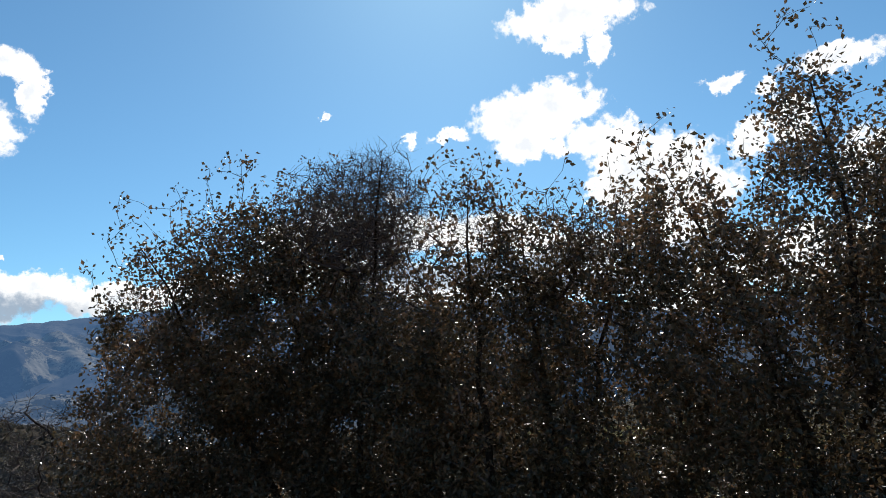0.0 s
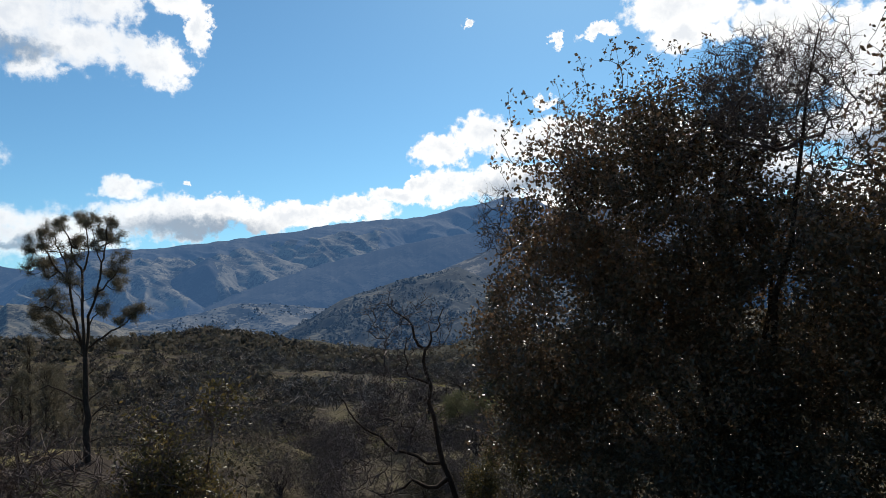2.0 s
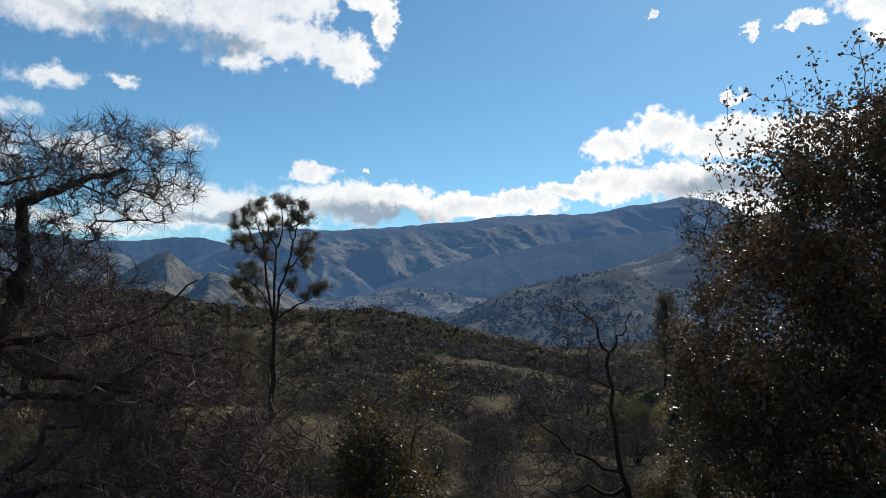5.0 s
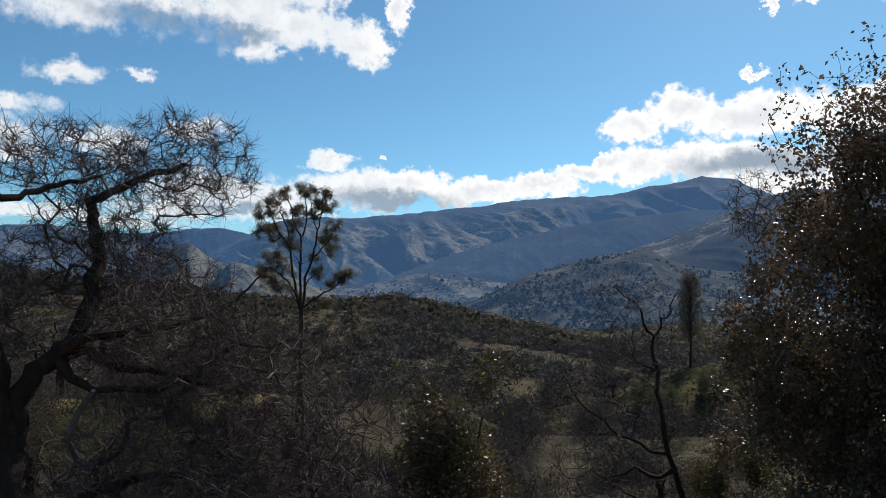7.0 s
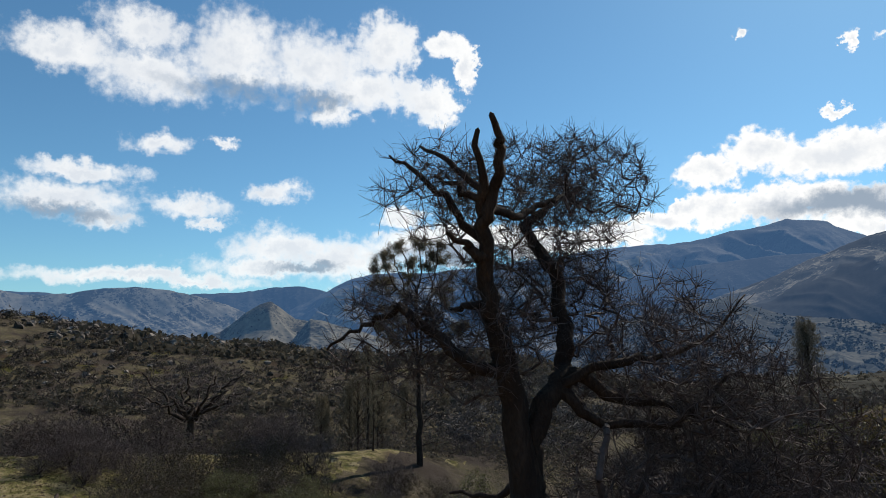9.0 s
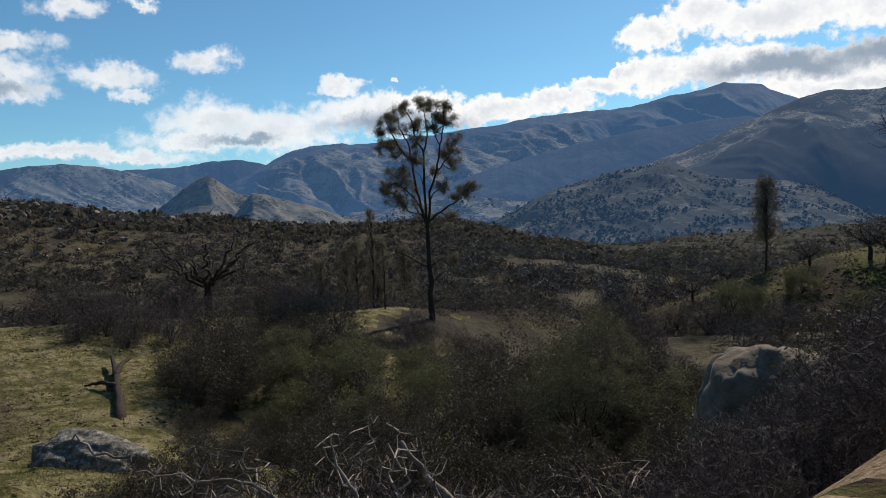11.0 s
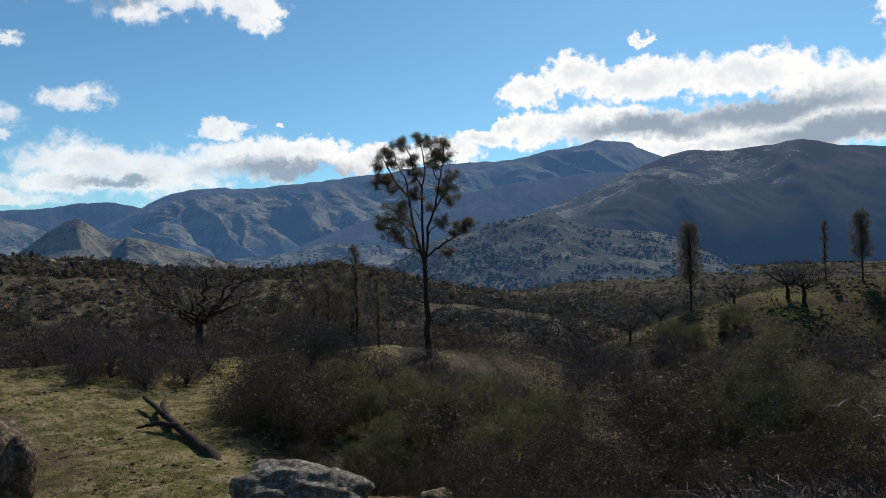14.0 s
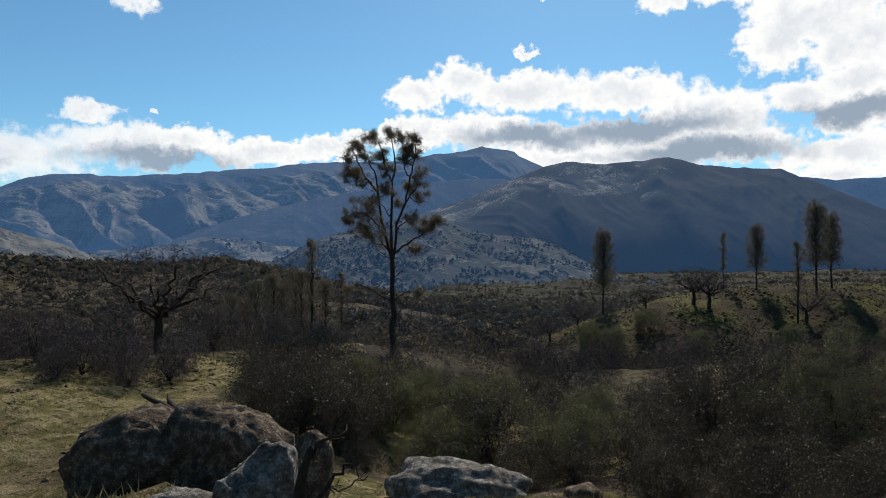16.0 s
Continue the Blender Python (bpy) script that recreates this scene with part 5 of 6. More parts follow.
# Bare round-headed oak beyond the meadow
def bare_oak(seed, tall, wide, count, twig_per=3):
    s = Skeleton(seed)
    g = s.rng
    s.limb([(0, 0, -0.2), (0.05, 0, tall * 0.18), (0, 0.05, tall * 0.36)], (0.05 * tall, 0.035 * tall), -1, 0.03, 4)
    for n in range(11):
        a = n * 2.4 + g.uniform(0, 0.6)
        e = g.uniform(0.3, 1.0)
        s.limb([(0, 0, tall * 0.34), (math.cos(a) * wide * 0.22, math.sin(a) * wide * 0.22, tall * (0.42 + 0.15 * e)), (math.cos(a) * wide * 0.42, math.sin(a) * wide * 0.42, tall * (0.5 + 0.36 * e))], (0.02 * tall, 0.006 * tall), None, 0.11 * tall / 6, 6)
    tips = s.reach(inside([(0, 0, tall * 0.66, wide * 0.5, wide * 0.5, tall * 0.34)], count, seed, 0.3), 0.25, 0.3, root=(0, 0, tall * 0.4))
    limbs, twigs = wood(s, 0.009, 0.42, 0.16, 0.03)
    return limbs, joined(twigs, fine_twigs(s.at[tips], twig_per, 0.5, seed + 1, 0.006))


bare = plant("bare_oak", -61.8, 30.0, "round-headed leafless oak with crooked branches", "tree", *bare_oak(81, 6.6, 8.0, 1000), group="bare trees", stem="trunk")
for bx, by, turn, size in ((-26.4, 91.0, 280, 0.55), (-20.2, 90.0, 30, 0.8), (-18.6, 88.0, 95, 0.85), (-35.6, 90.5, 170, 0.6), (-39.5, 88.0, 250, 0.6), (-8.0, 84.0, 10, 0.7), (-47.0, 66.0, 0, 0.7)):
    copy_thing(bare, at_ground(bx, by, turn, size, 0.15))


# Slender young pines with a tufted head on a thin stem
def young_pine(seed, tall, wide, heads, lump=0.2, per=9):
    s = Skeleton(seed)
    g = s.rng
    s.limb([(0, 0, -0.2), (0.1, 0, tall * 0.5), (0, 0.1, tall * 0.97)], (0.014 * tall, 0.015), -1, 0.03, 8)
    blobs = [(0, 0, tall * 0.95, wide * 0.2, wide * 0.2, tall * 0.045)]
    for n in range(heads):
        a, h = n * 2.4 + g.uniform(0, 0.5), 0.3 + 0.62 * n / heads
        out = wide * g.uniform(0.2, 0.5) * (1.15 - 0.75 * h)
        tip = np.array([math.cos(a) * out, math.sin(a) * out, tall * (h + 0.08)])
        s.limb([(0.05, 0.02, tall * h * 0.93), tip * [0.6, 0.6, 0.97], tip], (0.005 * tall, 0.01), None, 0.03, 3)
        blobs.append((*tip, lump * wide ** 0.5, lump * wide ** 0.5, 1.3 * lump * wide ** 0.5))
    tips = s.reach(inside(blobs, heads * per + 16, seed, 0.1), 0.1, 0.4, 0.1, root=(0, 0, tall * 0.3))
    limbs, twigs = wood(s, 0.006, 0.4, 0.1, 0.03)
    return limbs, twigs, needle_tufts(s.at[tips], 26, 0.1, 0.24 + 0.25 * (lump - 0.2), 0.009, seed)


young = plant("young_pine", -57.2, 42.9, "thin young grey pine with a dark tufted head", "tree", *young_pine(91, 8.6, 1.5, 15), leaf=NEEDLE, twig_material=BARK, group="young pines", stem="trunk")
for bx, by, turn, size in ((-53.6, 39.2, 70, 0.6), (-9.0, 84.0, 20, 1.2), (-14.0, 100.0, 140, 1.0), (2.0, 78.0, 200, 1.2)):
    copy_thing(young, at_ground(bx, by, turn, size, 0.1))
full = plant("young_pine", -31.6, 98.8, "upright grey pine with a long narrow crown", "tree", *young_pine(92, 13.0, 4.6, 52, 0.36, 24), leaf=NEEDLE, twig_material=BARK, group="young pines", stem="trunk")
for bx, by, turn, size in ((-4.0, 92.0, 80, 0.95), (-1.0, 95.0, 160, 0.8), (-10.5, 96.0, 250, 0.7)):
    copy_thing(full, at_ground(bx, by, turn, size, 0.1))
low = plant("young_pine", -64.5, 49.0, "low bushy young pine with upright tufts", "tree", *young_pine(93, 8.6, 3.0, 22, 0.22, 12), leaf=NEEDLE, twig_material=BARK, group="young pines", stem="trunk")
for bx, by, turn, size in ((-66.8, 51.9, 40, 1.0), (-62.2, 47.6, 110, 0.95), (-61.0, 49.6, 190, 1.02), (-59.6, 47.2, 260, 0.9), (-68.6, 50.2, 330, 0.92), (-63.2, 52.0, 20, 1.05), (-58.2, 49.4, 150, 0.85), (-65.4, 46.4, 220, 0.85)):
    copy_thing(low, at_ground(bx, by, turn, size, 0.1))


# Boulders
def boulder(seed, sx, sy, sz, detail=4, rough=0.22, square=0.45):
    """Arrays of a weathered boulder, flat below."""
    bm = bmesh.new()
    bmesh.ops.create_icosphere(bm, subdivisions=detail, radius=1.0)
    off = Vector((seed * 3.1, seed * 1.7, seed))
    for v in bm.verts:
        p = v.co.copy()
        n1 = noise.noise(p * 0.9 + off)
        n2 = noise.noise(p * 2.6 + off * 2)
        n3 = noise.noise(p * 8 + off)
        block = max(abs(p.x), abs(p.y), abs(p.z))
        p = p / (block ** square)
        n4 = noise.noise(p * 19 + off)
        crack = max(0.0, 1 - abs(noise.noise(p * 1.5 + off * 3)) / 0.05)
        p *= 1 + rough * 1.5 * n1 + rough * 0.6 * n2 + 0.05 * n3 + 0.022 * n4 - 0.07 * crack
        v.co = Vector((p.x * sx, p.y * sy, max(p.z, -0.45) * sz))
    me = bpy.data.meshes.new("boulder")
    bm.to_mesh(me)
    bm.free()
    for p in me.polygons:
        p.use_smooth = True
    me.materials.append(STONE)
    return me


def rock(x, y, top, seed, sx, sy, sz, turn, label, lean=0, tip=0, detail=4, rough=0.24, square=0.22, material=None):
    ob = new("boulder", boulder(seed, sx, sy, sz, detail, rough, square))
    ob.data.materials[0] = material or STONE
    ob.matrix_world = pose(x, y, top - sz * 1.05, lean, tip, turn)
    return tagged(ob, label, "rock", "boulders")


rock(-40.75, 7.6, -5.0, 1.3, 1.6, 0.75, 0.64, 17, "long pale granite boulder crusted with lichen", 0, 9, 5, 0.24, 0.16, PALE_STONE)
rock(-39.15, 8.0, -5.7, 2.1, 0.45, 0.4, 0.35, 20, "small rounded granite boulder")
rock(-38.3, 9.0, -5.75, 2.9, 0.55, 0.45, 0.4, 70, "small granite boulder in dry grass")
rock(-44.6, 1.75, -2.8, 3.3, 0.95, 0.6, 0.62, 10, "large dark split granite boulder", 0, -14, 5, 0.18, 0.15)
rock(-43.35, 2.1, -2.66, 4.7, 0.85, 0.6, 0.72, -5, "dark granite boulder leaning on its neighbour", 0, 14, 5, 0.2, 0.2)
rock(-42.1, 0.1, -2.7, 5.2, 0.42, 0.4, 0.95, 15, "upright pale granite block crusted with lichen", 0, 5, 5, 0.26, 0.45, PALE_STONE)
rock(-42.0, 1.65, -2.92, 6.4, 0.28, 0.32, 0.62, 60, "rounded granite boulder beside the block", 0, 14, 5, 0.16, 0.2)
rock(-43.0, 0.4, -3.27, 7.7, 0.5, 0.36, 0.3, 10, "low pale granite rock in the grass", detail=5, material=PALE_STONE)
rock(-41.0, -0.9, -3.05, 7.1, 0.3, 0.26, 0.4, 40, "small pointed granite rock", detail=4, rough=0.3)
rock(-46.6, -3.2, -2.8, 7.4, 0.7, 0.5, 0.45, 20, "granite rock half sunk in grass")
rock(-26.4, 12.7, -2.95, 8.9, 1.65, 1.3, 2.1, 12, "large smooth granite boulder behind the brush", 0, 8, 5, 0.12, 0.4, SMOOTH_STONE)
rock(-25.7, 11.2, -3.75, 8.2, 1.1, 0.9, 1.7, 60, "rounded granite boulder leaning on a larger one", 0, 0, 5, 0.12, 0.35, SMOOTH_STONE)
rock(-22.2, 6.2, -1.55, 9.1, 0.5, 0.4, 0.35, 10, "granite rock under the bare shrubs")
rock(-20.6, 8.2, -2.05, 9.6, 0.42, 0.3, 0.25, 30, "flat granite rock on the bank")


# Fallen wood
def fallen(name, label, lines, material, seed, twigs=0, blobs=()):
    s = Skeleton(seed)
    base = np.array(lines[0][1][0], float)
    for r0, pts in lines:
        s.limb(np.array(pts) - base, (r0, r0 * 0.35), -1, 0.015, 4)
    if twigs:
        s.reach(inside(blobs, twigs, seed) - base, 0.25, 0.12)
    limbs, fine = wood(s, 0.005, 0.4, 0.03, 0.012)
    ob = thing(name, *base, label, "dead wood")
    for limb in limbs:
        part("limb", mesh_of("limb", *limb, material, True), ob)
    if twigs:
        tagged(part("branchwork", mesh_of("branchwork", *fine, material), ob), kind="stuff")


fallen("fallen_branch", "bleached fallen branch lying on the brush",
       [(0.02, [(-29.89, 2.35, -2.7), (-30.18, 2.21, -2.51), (-30.55, 2.03, -2.4), (-30.96, 1.82, -2.36), (-31.24, 1.68, -2.3)]), (0.015, [(-31.13, 1.53, -2.1), (-31.39, 1.39, -2.07), (-31.57, 1.31, -1.89), (-31.84, 1.17, -2.0)])],
       PALE_BARK, 17, 160, [(-30.6, 2.0, -2.4, 0.8, 0.5, 0.4)])
fallen("fallen_branch", "forked grey fallen branches standing out of the brush",
       [(0.019, [(-28.9, 2.2, -2.7), (-29.06, 2.12, -2.33), (-29.18, 2.08, -2.09), (-29.24, 2.06, -1.83)]), (0.016, [(-28.3, 2.5, -2.7), (-28.4, 2.46, -2.36), (-28.5, 2.43, -2.13), (-28.54, 2.42, -1.9)]), (0.05, [(-28.2, 2.95, -3.0), (-28.43, 2.88, -2.67), (-28.69, 2.76, -2.36), (-28.91, 2.67, -2.05)])],
       PALE_BARK, 18, 260, [(-28.8, 2.4, -2.3, 0.6, 0.5, 0.4), (-29.4, 2.8, -2.3, 0.6, 0.5, 0.4)])
fallen("fallen_log", "dark fallen log with broken stubs on the meadow",
       [(0.24, [(-46.8, 12.5, height(-46.8, 12.5) - 0.3), (-47.6, 13.0, height(-47.6, 13.0) + 0.05), (-49.2, 14.1, height(-49.2, 14.1) + 0.15), (-52.0, 16.0, height(-52, 16) + 0.3), (-54.8, 17.8, height(-54.8, 17.8) + 0.45)]),
        (0.14, [(-52.2, 16.1, height(-52.2, 16.1) + 0.35), (-53.4, 17.3, height(-53.4, 17.3) + 0.4), (-54.0, 18.2, height(-54, 18.2) + 0.5)]), (0.12, [(-50.6, 15.0, height(-50.6, 15) + 0.3), (-51.6, 15.0, height(-51.6, 15) + 0.3), (-52.4, 14.8, height(-52.4, 14.8) + 0.1)])],
       BARK, 19)
fallen("dead_stump", "charred stump with thin curling branches among the rocks",
       [(0.09, [(-41.3, -0.45, -3.75), (-41.33, -0.45, -2.96), (-41.24, -0.41, -2.5)]), (0.03, [(-41.3, -0.44, -3.1), (-41.0, -0.3, -2.8), (-40.8, -0.28, -2.6)]), (0.025, [(-41.28, -0.42, -2.7), (-41.15, -0.38, -2.45), (-40.9, -0.3, -2.35)])],
       BARK, 20, 90, [(-41.0, -0.3, -2.6, 0.4, 0.3, 0.4), (-40.9, -0.5, -3.4, 0.5, 0.4, 0.3)])


# Marker post at the track's edge
def box(bm, x, y, z, sx, sy, sz, bevel=0.004):
    made = bmesh.ops.create_cube(bm, size=1.0)["verts"]
    for v in made:
        v.co = Vector((v.co.x * sx + x, v.co.y * sy + y, v.co.z * sz + z))
    edges = list({e for v in made for e in v.link_edges})
    bmesh.ops.bevel(bm, geom=edges, offset=bevel, segments=2, affect="EDGES")


def boxed(name, material, *dims, bevel=0.004):
    bm = bmesh.new()
    box(bm, *dims, bevel=bevel)
    me = bpy.data.meshes.new(name)
    bm.to_mesh(me)
    bm.free()
    me.materials.append(material)
    return me


def marker_post():
    white = surface("weathered_white_plastic", [(0.38, 0.35, 0.31), (0.5, 0.46, 0.41), (0.58, 0.54, 0.48)], 8, 0.6, 0.1, 60)
    orange = surface("orange_reflector", [(0.3, 0.11, 0.02), (0.5, 0.2, 0.03)], 10, 0.5, 0.05, 60)
    x, y = -39.1, -4.77
    z = height(x, y)
    ob = thing("marker_post", x, y, z, "short white plastic marker post with orange edge strips", "post")
    ob.matrix_world = pose(x, y, z, 0, 7, 20)
    tall = -1.4 - z
    part("post", boxed("post", white, 0, 0, tall / 2 - 0.1, 0.1, 0.02, tall + 0.2), ob)
    part("edge_strip", boxed("edge_strip", orange, -0.058, 0, tall - 0.24, 0.014, 0.024, 0.26), ob, "orange reflective strip")
    part("edge_strip", boxed("edge_strip", orange, 0.058, 0, tall - 0.19, 0.014, 0.024, 0.1), ob, "orange reflective strip")


marker_post()


# Grass of the meadow and dry stalks by the track
def grass(name, label, count, x0, x1, y0, y1, length, width, per, seed, material, keep):
    g = np.random.default_rng(seed)
    x, y = g.uniform(x0, x1, count), g.uniform(y0, y1, count)
    d = y - np.interp(x, ROAD_X, ROAD_Y)
    ok = keep(x, y, d)
    x, y = x[ok], y[ok]
    c = np.stack([x, y, ground_z(x, y) - 0.01], -1)
    ob = new(name, mesh_of(name, *blades(c, per, np.array([0.05, 0.05, 0.0]), length, width, seed + 1, 1.3), material))
    return tagged(ob, label, "grass", kind="stuff")


grass("meadow_grass", "short green and straw-coloured grass of the meadow", 30000, -70, -36, -6, 34, 0.09, 0.011, 5, 201, GRASS, lambda x, y, d: (d > 2.5) & (beyond(x, y) < 2) & ((x < -48) | (y < 11)) & (vnoise(x / 1.5, y / 1.5, 40.0) > 0.4))
grass("near_grass", "thick tussocky grass beside the track", 24000, -53, -37, -3, 11, 0.065, 0.008, 4, 202, GRASS, lambda x, y, d: (d > 2.5) & (vnoise(x / 0.9, y / 0.9, 47.0) > 0.42))
grass("dry_grass", "tufts of dry straw-coloured grass", 5000, -68, -34, -6, 32, 0.22, 0.008, 6, 203, LITTER, lambda x, y, d: (d > 2.5) & (beyond(x, y) < 2) & ((x < -48) | (y < 11)) & (vnoise(x / 2.5, y / 2.5, 41.0) > 0.62))
grass("bank_grass", "sparse dry grass on the bank below the track", 9000, -24, -14, 3.6, 9.5, 0.06, 0.004, 5, 205, LITTER, lambda x, y, d: (d > 2.2) & (vnoise(x / 0.8, y / 0.8, 45.0) > 0.35))
grass("bank_green", "short green grass on the bank below the track", 6000, -24, -14, 3.6, 9.5, 0.04, 0.004, 5, 206, GRASS, lambda x, y, d: (d > 2.2) & (vnoise(x / 0.9, y / 0.9, 46.0) > 0.5))
grass("hill_grass", "green grass of the far hill", 6000, -50, 25, 62, 105, 0.3, 0.03, 4, 207, GRASS, lambda x, y, d: np.exp(-(((x - 2) / 36) ** 2) - ((y - 92) / 17) ** 2) > 0.12)


# Scrub on the far slopes: clumps of leaf cards
def scrub(name, label, count, near, far, az0, az1, size, cards, card, seed, material, slim=0.7):
    g = np.random.default_rng(seed)
    r = near * (far / near) ** g.uniform(0, 1, count)
    az = np.radians(g.uniform(az0, az1, count))
    x, y = HUB[0] + r * np.sin(az), HUB[1] + r * np.cos(az)
    knoll = (np.exp(-(((x - 2) / 36) ** 2) - ((y - 92) / 17) ** 2) > 0.16) & (g.uniform(0, 1, count) > 0.05)
    keep = ((vnoise(x / 35, y / 35, 20.0) + 0.4 * vnoise(x / 9, y / 9, 21.0) > 0.42) & (y > 22) & (beyond(x, y) > 2) | (r > 48) & (y > 30) & (x > -44) & (vnoise(x / 9, y / 9, 22.0) > 0.42)) & ~knoll
    x, y = x[keep], y[keep]
    s = size * (0.45 + np.minimum(g.gamma(1.6, 0.36, len(x)), 1.5))
    centre = np.stack([x, y, ground_z(x, y)], -1)
    c = np.repeat(centre, cards, 0)
    k = np.repeat(s, cards)[:, None]
    d = unit(g.normal(0, 1, c.shape)) * g.uniform(0.4, 1, (len(c), 1))
    d[:, 2] = np.abs(d[:, 2]) * 1.1
    c = c + d * k * [1, 1, 1.0]
    way = unit(g.normal(0, 1, c.shape))
    side = unit(np.cross(way, g.normal(0, 1, c.shape)))
    fine = np.clip(np.repeat(np.hypot(x - HUB[0], y - HUB[1]), cards) / 190, 0.3, 1)[:, None] if near < 100 else 1.0
    w = card * k * fine * g.uniform(0.6, 1.3, (len(c), 1))
    v = np.stack([c - way * w, c + side * w * slim, c + way * w, c - side * w * slim], 1)
    ob = new(name, mesh_of(name, v.reshape(-1, 3), np.arange(len(c))[:, None] * 4 + [0, 1, 2, 3], material))
    return tagged(ob, label, "scrub", kind="stuff")


# Lighter than FAR_TWIG: distance haze is put into this brush colour.
HAZED_TWIG = surface("hazed_far_brush", [(0.044, 0.037, 0.0326), (0.0935, 0.079, 0.0679), (0.165, 0.138, 0.119)], 0.1, 0.9, 0.0, 0.6, island=0.3)
FAR_TWIG = surface("leafless_scrub", [(0.0286, 0.022, 0.0186), (0.066, 0.051, 0.0428), (0.154, 0.122, 0.1023)], 0.2, 0.9, 0.0, 0.9, island=0.25)
WOOD_TWIG = surface("grey_brown_wood_twigs", [(0.056, 0.047, 0.0403), (0.112, 0.0952, 0.0818), (0.224, 0.1904, 0.1646)], 0.15, 0.9, 0.0, 0.8, island=0.3)
NEAR_TWIG = surface("brown_thicket_twigs", [(0.022, 0.016, 0.0171), (0.0462, 0.034, 0.0351), (0.1045, 0.08, 0.0828)], 0.4, 0.9, 0.0, 1.5, island=0.35)
scrub("hillside_scrub", "dark evergreen scrub on the near slopes", 3600, 50, 200, -76, 34, 1.35, 64, 0.2, 101, FAR_LEAF)
scrub("valley_woods", "leafless grey-brown woods in the near valley", 3800, 118, 560, -30, 34, 2.3, 60, 0.3, 110, WOOD_TWIG, 0.07)
scrub("ridge_scrub", "dark scrub dotted over the brushy ridge", 7000, 170, 460, -76, 34, 1.15, 40, 0.22, 109, FAR_LEAF)
scrub("leafless_scrub", "leafless grey brush on the near slopes", 7200, 60, 420, -76, 34, 1.7, 48, 0.34, 104, FAR_TWIG, 0.12)
scrub("near_thickets", "leafless brown thickets below the meadow", 1500, 44, 130, -62, 30, 1.9, 130, 0.4, 108, NEAR_TWIG, 0.035)
scrub("foothill_scrub", "dark scrub dotted over the foothills", 30000, 260, 1500, -60, 36, 1.7, 8, 0.46, 102, FAR_LEAF)
scrub("foothill_brush", "bare grey brush over the foothills", 8000, 300, 1100, -76, 36, 1.9, 12, 0.42, 106, HAZED_TWIG, 0.16)
scrub("valley_trees", "dark trees scattered over the valley floor", 9000, 1000, 2600, -60, 36, 3.6, 7, 0.5, 107, FAR_LEAF)


# Granite outcrops along the brushy ridge
def outcrops():
    bm = bmesh.new()
    bmesh.ops.create_icosphere(bm, subdivisions=2, radius=1)
    base = np.array([v.co[:] for v in bm.verts])
    tri = np.array([[v.index for v in f.verts] for f in bm.faces])
    bm.free()
    g = np.random.default_rng(301)
    verts, faces = [], []
    az = np.concatenate([g.uniform(-66, -40, 170), g.normal(-53, 3, 160), g.normal(-60, 2, 120), g.normal(-40.5, 0.7, 40)])
    r = np.concatenate([g.uniform(200, 335, 170), g.uniform(285, 335, 160), g.uniform(270, 335, 120), g.uniform(300, 335, 40)])
    for n in range(len(az)):
        x, y = HUB[0] + r[n] * math.sin(radians(az[n])), HUB[1] + r[n] * math.cos(radians(az[n]))
        s = g.uniform(0.4, 1.2) * (1 + 0.7 * (n > 170))
        p = base * (1 + 1.1 * (vnoise(base[:, 0] * 2.1 + n * 9, base[:, 1] * 2.1 + base[:, 2] * 2.3, 3.0) - 0.5))[:, None]
        p = p * [s * g.uniform(0.8, 1.5), s, s * g.uniform(0.5, 0.95)]
        verts.append(p + [x, y, height(x, y) + 0.15 * s])
        faces.append(tri + len(base) * n)
    ob = new("outcrops", mesh_of("outcrops", np.concatenate(verts), np.concatenate(faces), OUTCROP))
    return tagged(ob, "weathered granite outcrops along the brushy ridge", "rocks", kind="stuff")


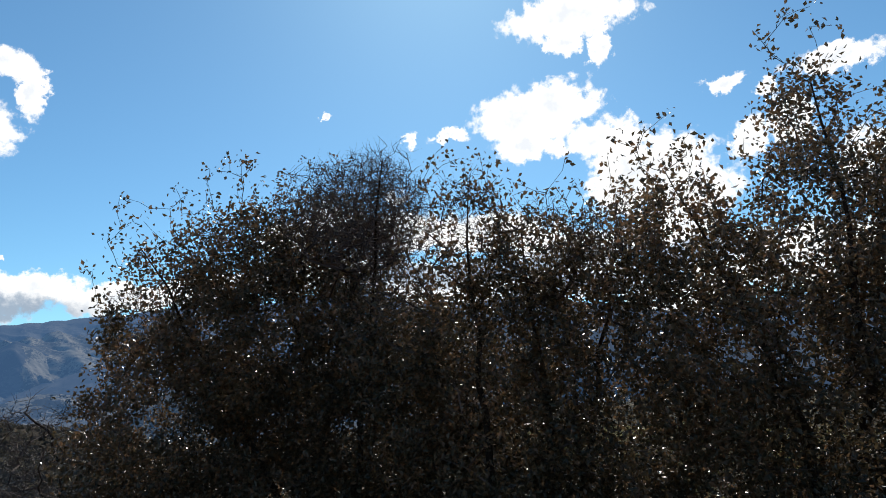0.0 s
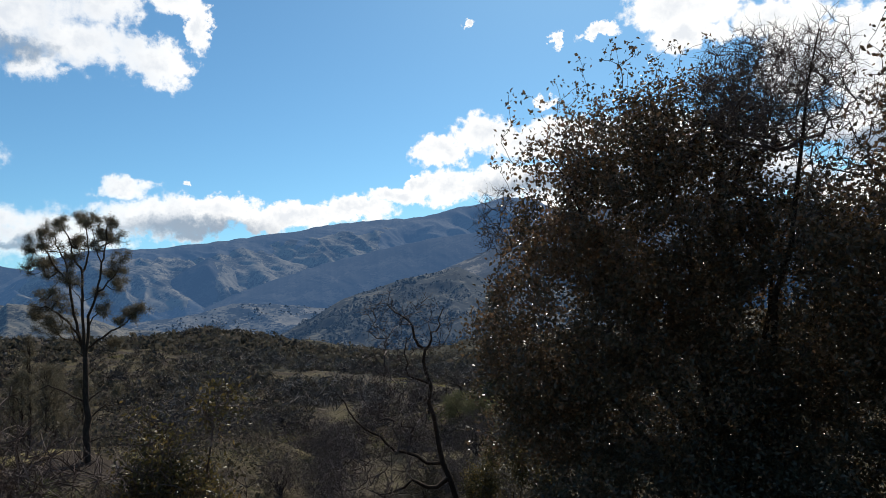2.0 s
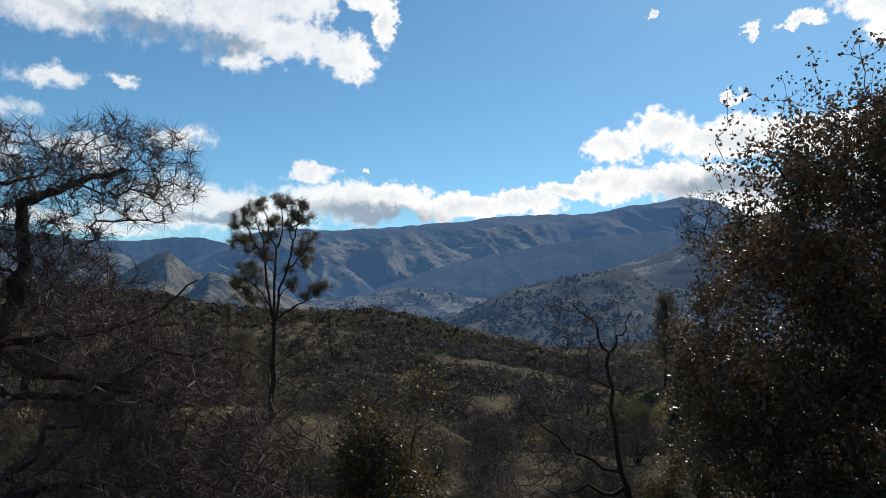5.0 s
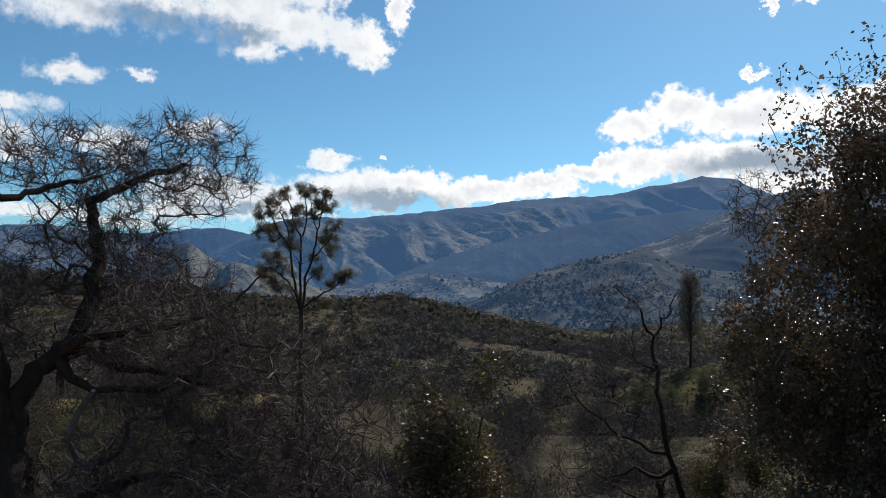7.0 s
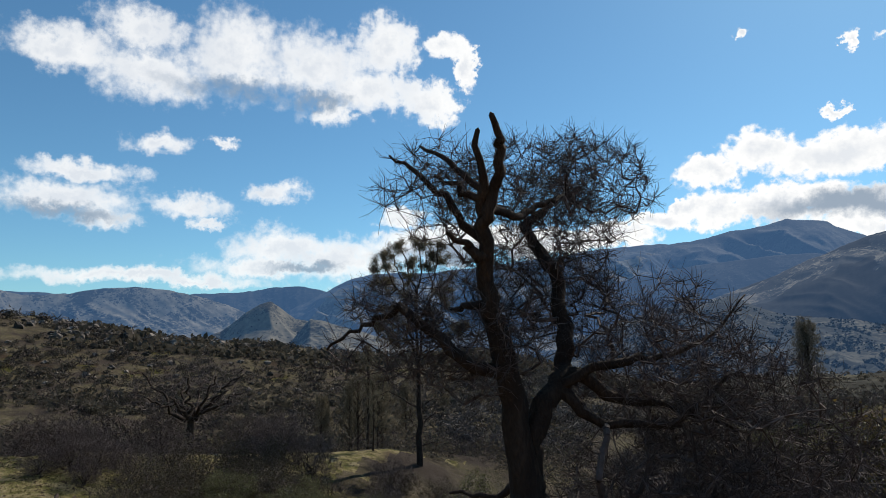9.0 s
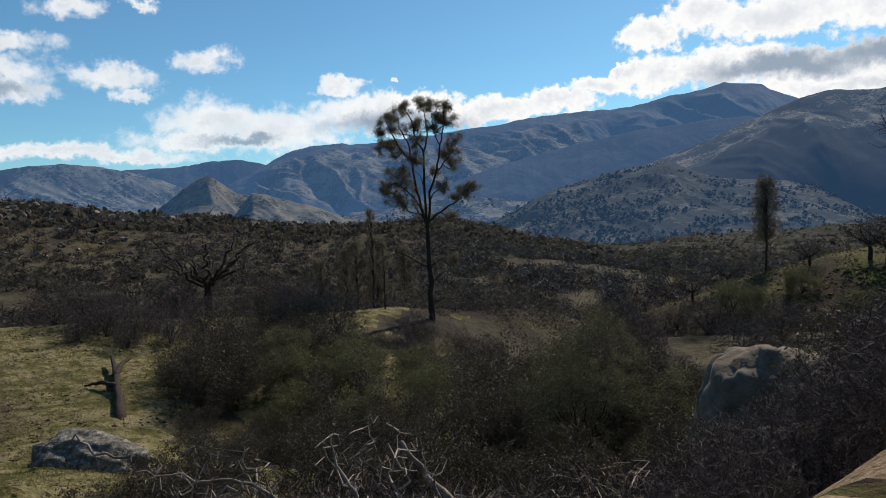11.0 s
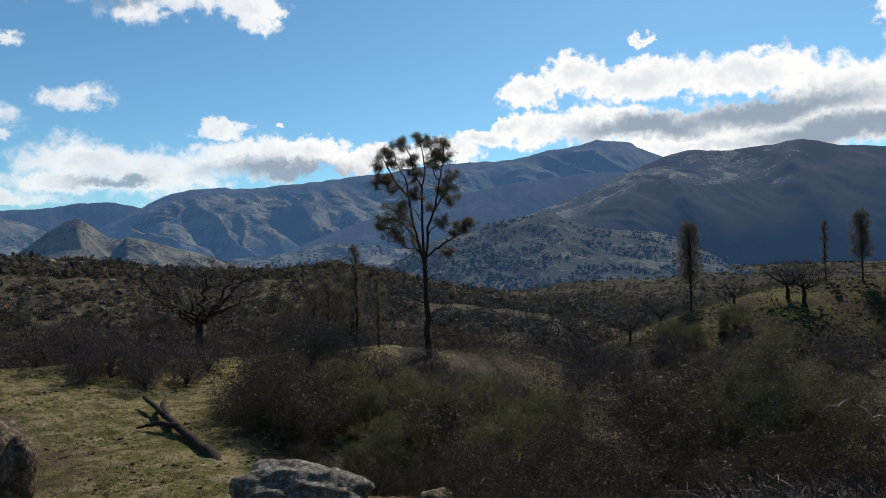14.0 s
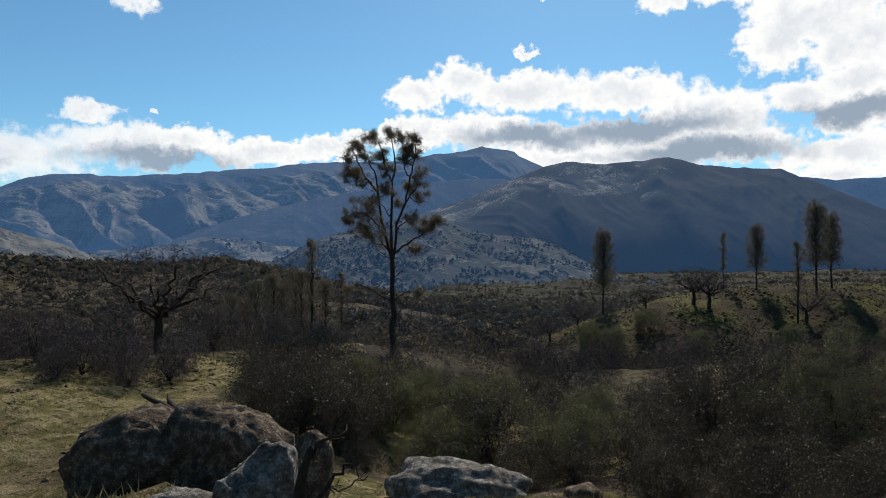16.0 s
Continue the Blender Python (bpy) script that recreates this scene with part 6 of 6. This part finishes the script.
def clods(name, label, count, seed, area, keep, size, material):
    """Low lumps of soil or tufts scattered over the ground."""
    bm = bmesh.new()
    bmesh.ops.create_icosphere(bm, subdivisions=1, radius=1)
    base = np.array([v.co[:] for v in bm.verts])
    tri = np.array([[v.index for v in f.verts] for f in bm.faces])
    bm.free()
    g = np.random.default_rng(seed)
    x, y = g.uniform(area[0], area[1], count * 3), g.uniform(area[2], area[3], count * 3)
    ok = keep(x, y)
    x, y = x[ok][:count], y[ok][:count]
    s = size * (g.gamma(2.0, 0.7, len(x)) + 1)
    p = base[None] * g.uniform(0.5, 1.5, (len(x), len(base), 3)) * s[:, None, None] * [1.2, 1.2, 0.9]
    p = p + np.stack([x, y, ground_z(x, y)], -1)[:, None]
    f = tri[None] + np.arange(len(x))[:, None, None] * len(base)
    ob = new(name, mesh_of(name, p.reshape(-1, 3), f.reshape(-1, 3), material))
    return tagged(ob, label, "clods", kind="stuff")


CLOD = surface("dark_clods", [(0.044, 0.032, 0.0186), (0.0935, 0.07, 0.0372), (0.187, 0.14, 0.0744)], 3.0, 0.95, 0.0, 20.0, island=0.5)
clods("soil_clods", "dark clods of soil and dead tufts on the meadow", 2600, 401, (-68, -37, -5, 30),
      lambda x, y: (y - np.interp(x, ROAD_X, ROAD_Y) > 3) & (beyond(x, y) < 1) & ((x < -46) | (y < 11)) & (vnoise(x / 2.2, y / 2.2, 44.0) > 0.55), 0.02, CLOD)
TUFT = surface("dark_green_tussocks", [(0.033, 0.032, 0.0112), (0.066, 0.06, 0.0205), (0.121, 0.105, 0.0372)], 1.0, 0.95, 0.0, 6.0, island=0.5)
clods("hill_tussocks", "dark green tussocks on the far grassy hill", 6000, 403, (-45, 30, 58, 105), lambda x, y: (np.exp(-(((x - 2) / 36) ** 2) - ((y - 92) / 17) ** 2) > 0.1) & (vnoise(x / 6, y / 6, 48.0) > 0.3), 0.045, TUFT)
OUTCROP = surface("weathered_outcrop", [(0.044, 0.037, 0.0307), (0.099, 0.083, 0.0698), (0.242, 0.2, 0.1674)], 0.3, 0.95, 0.0, 2.0, island=0.4)
outcrops()
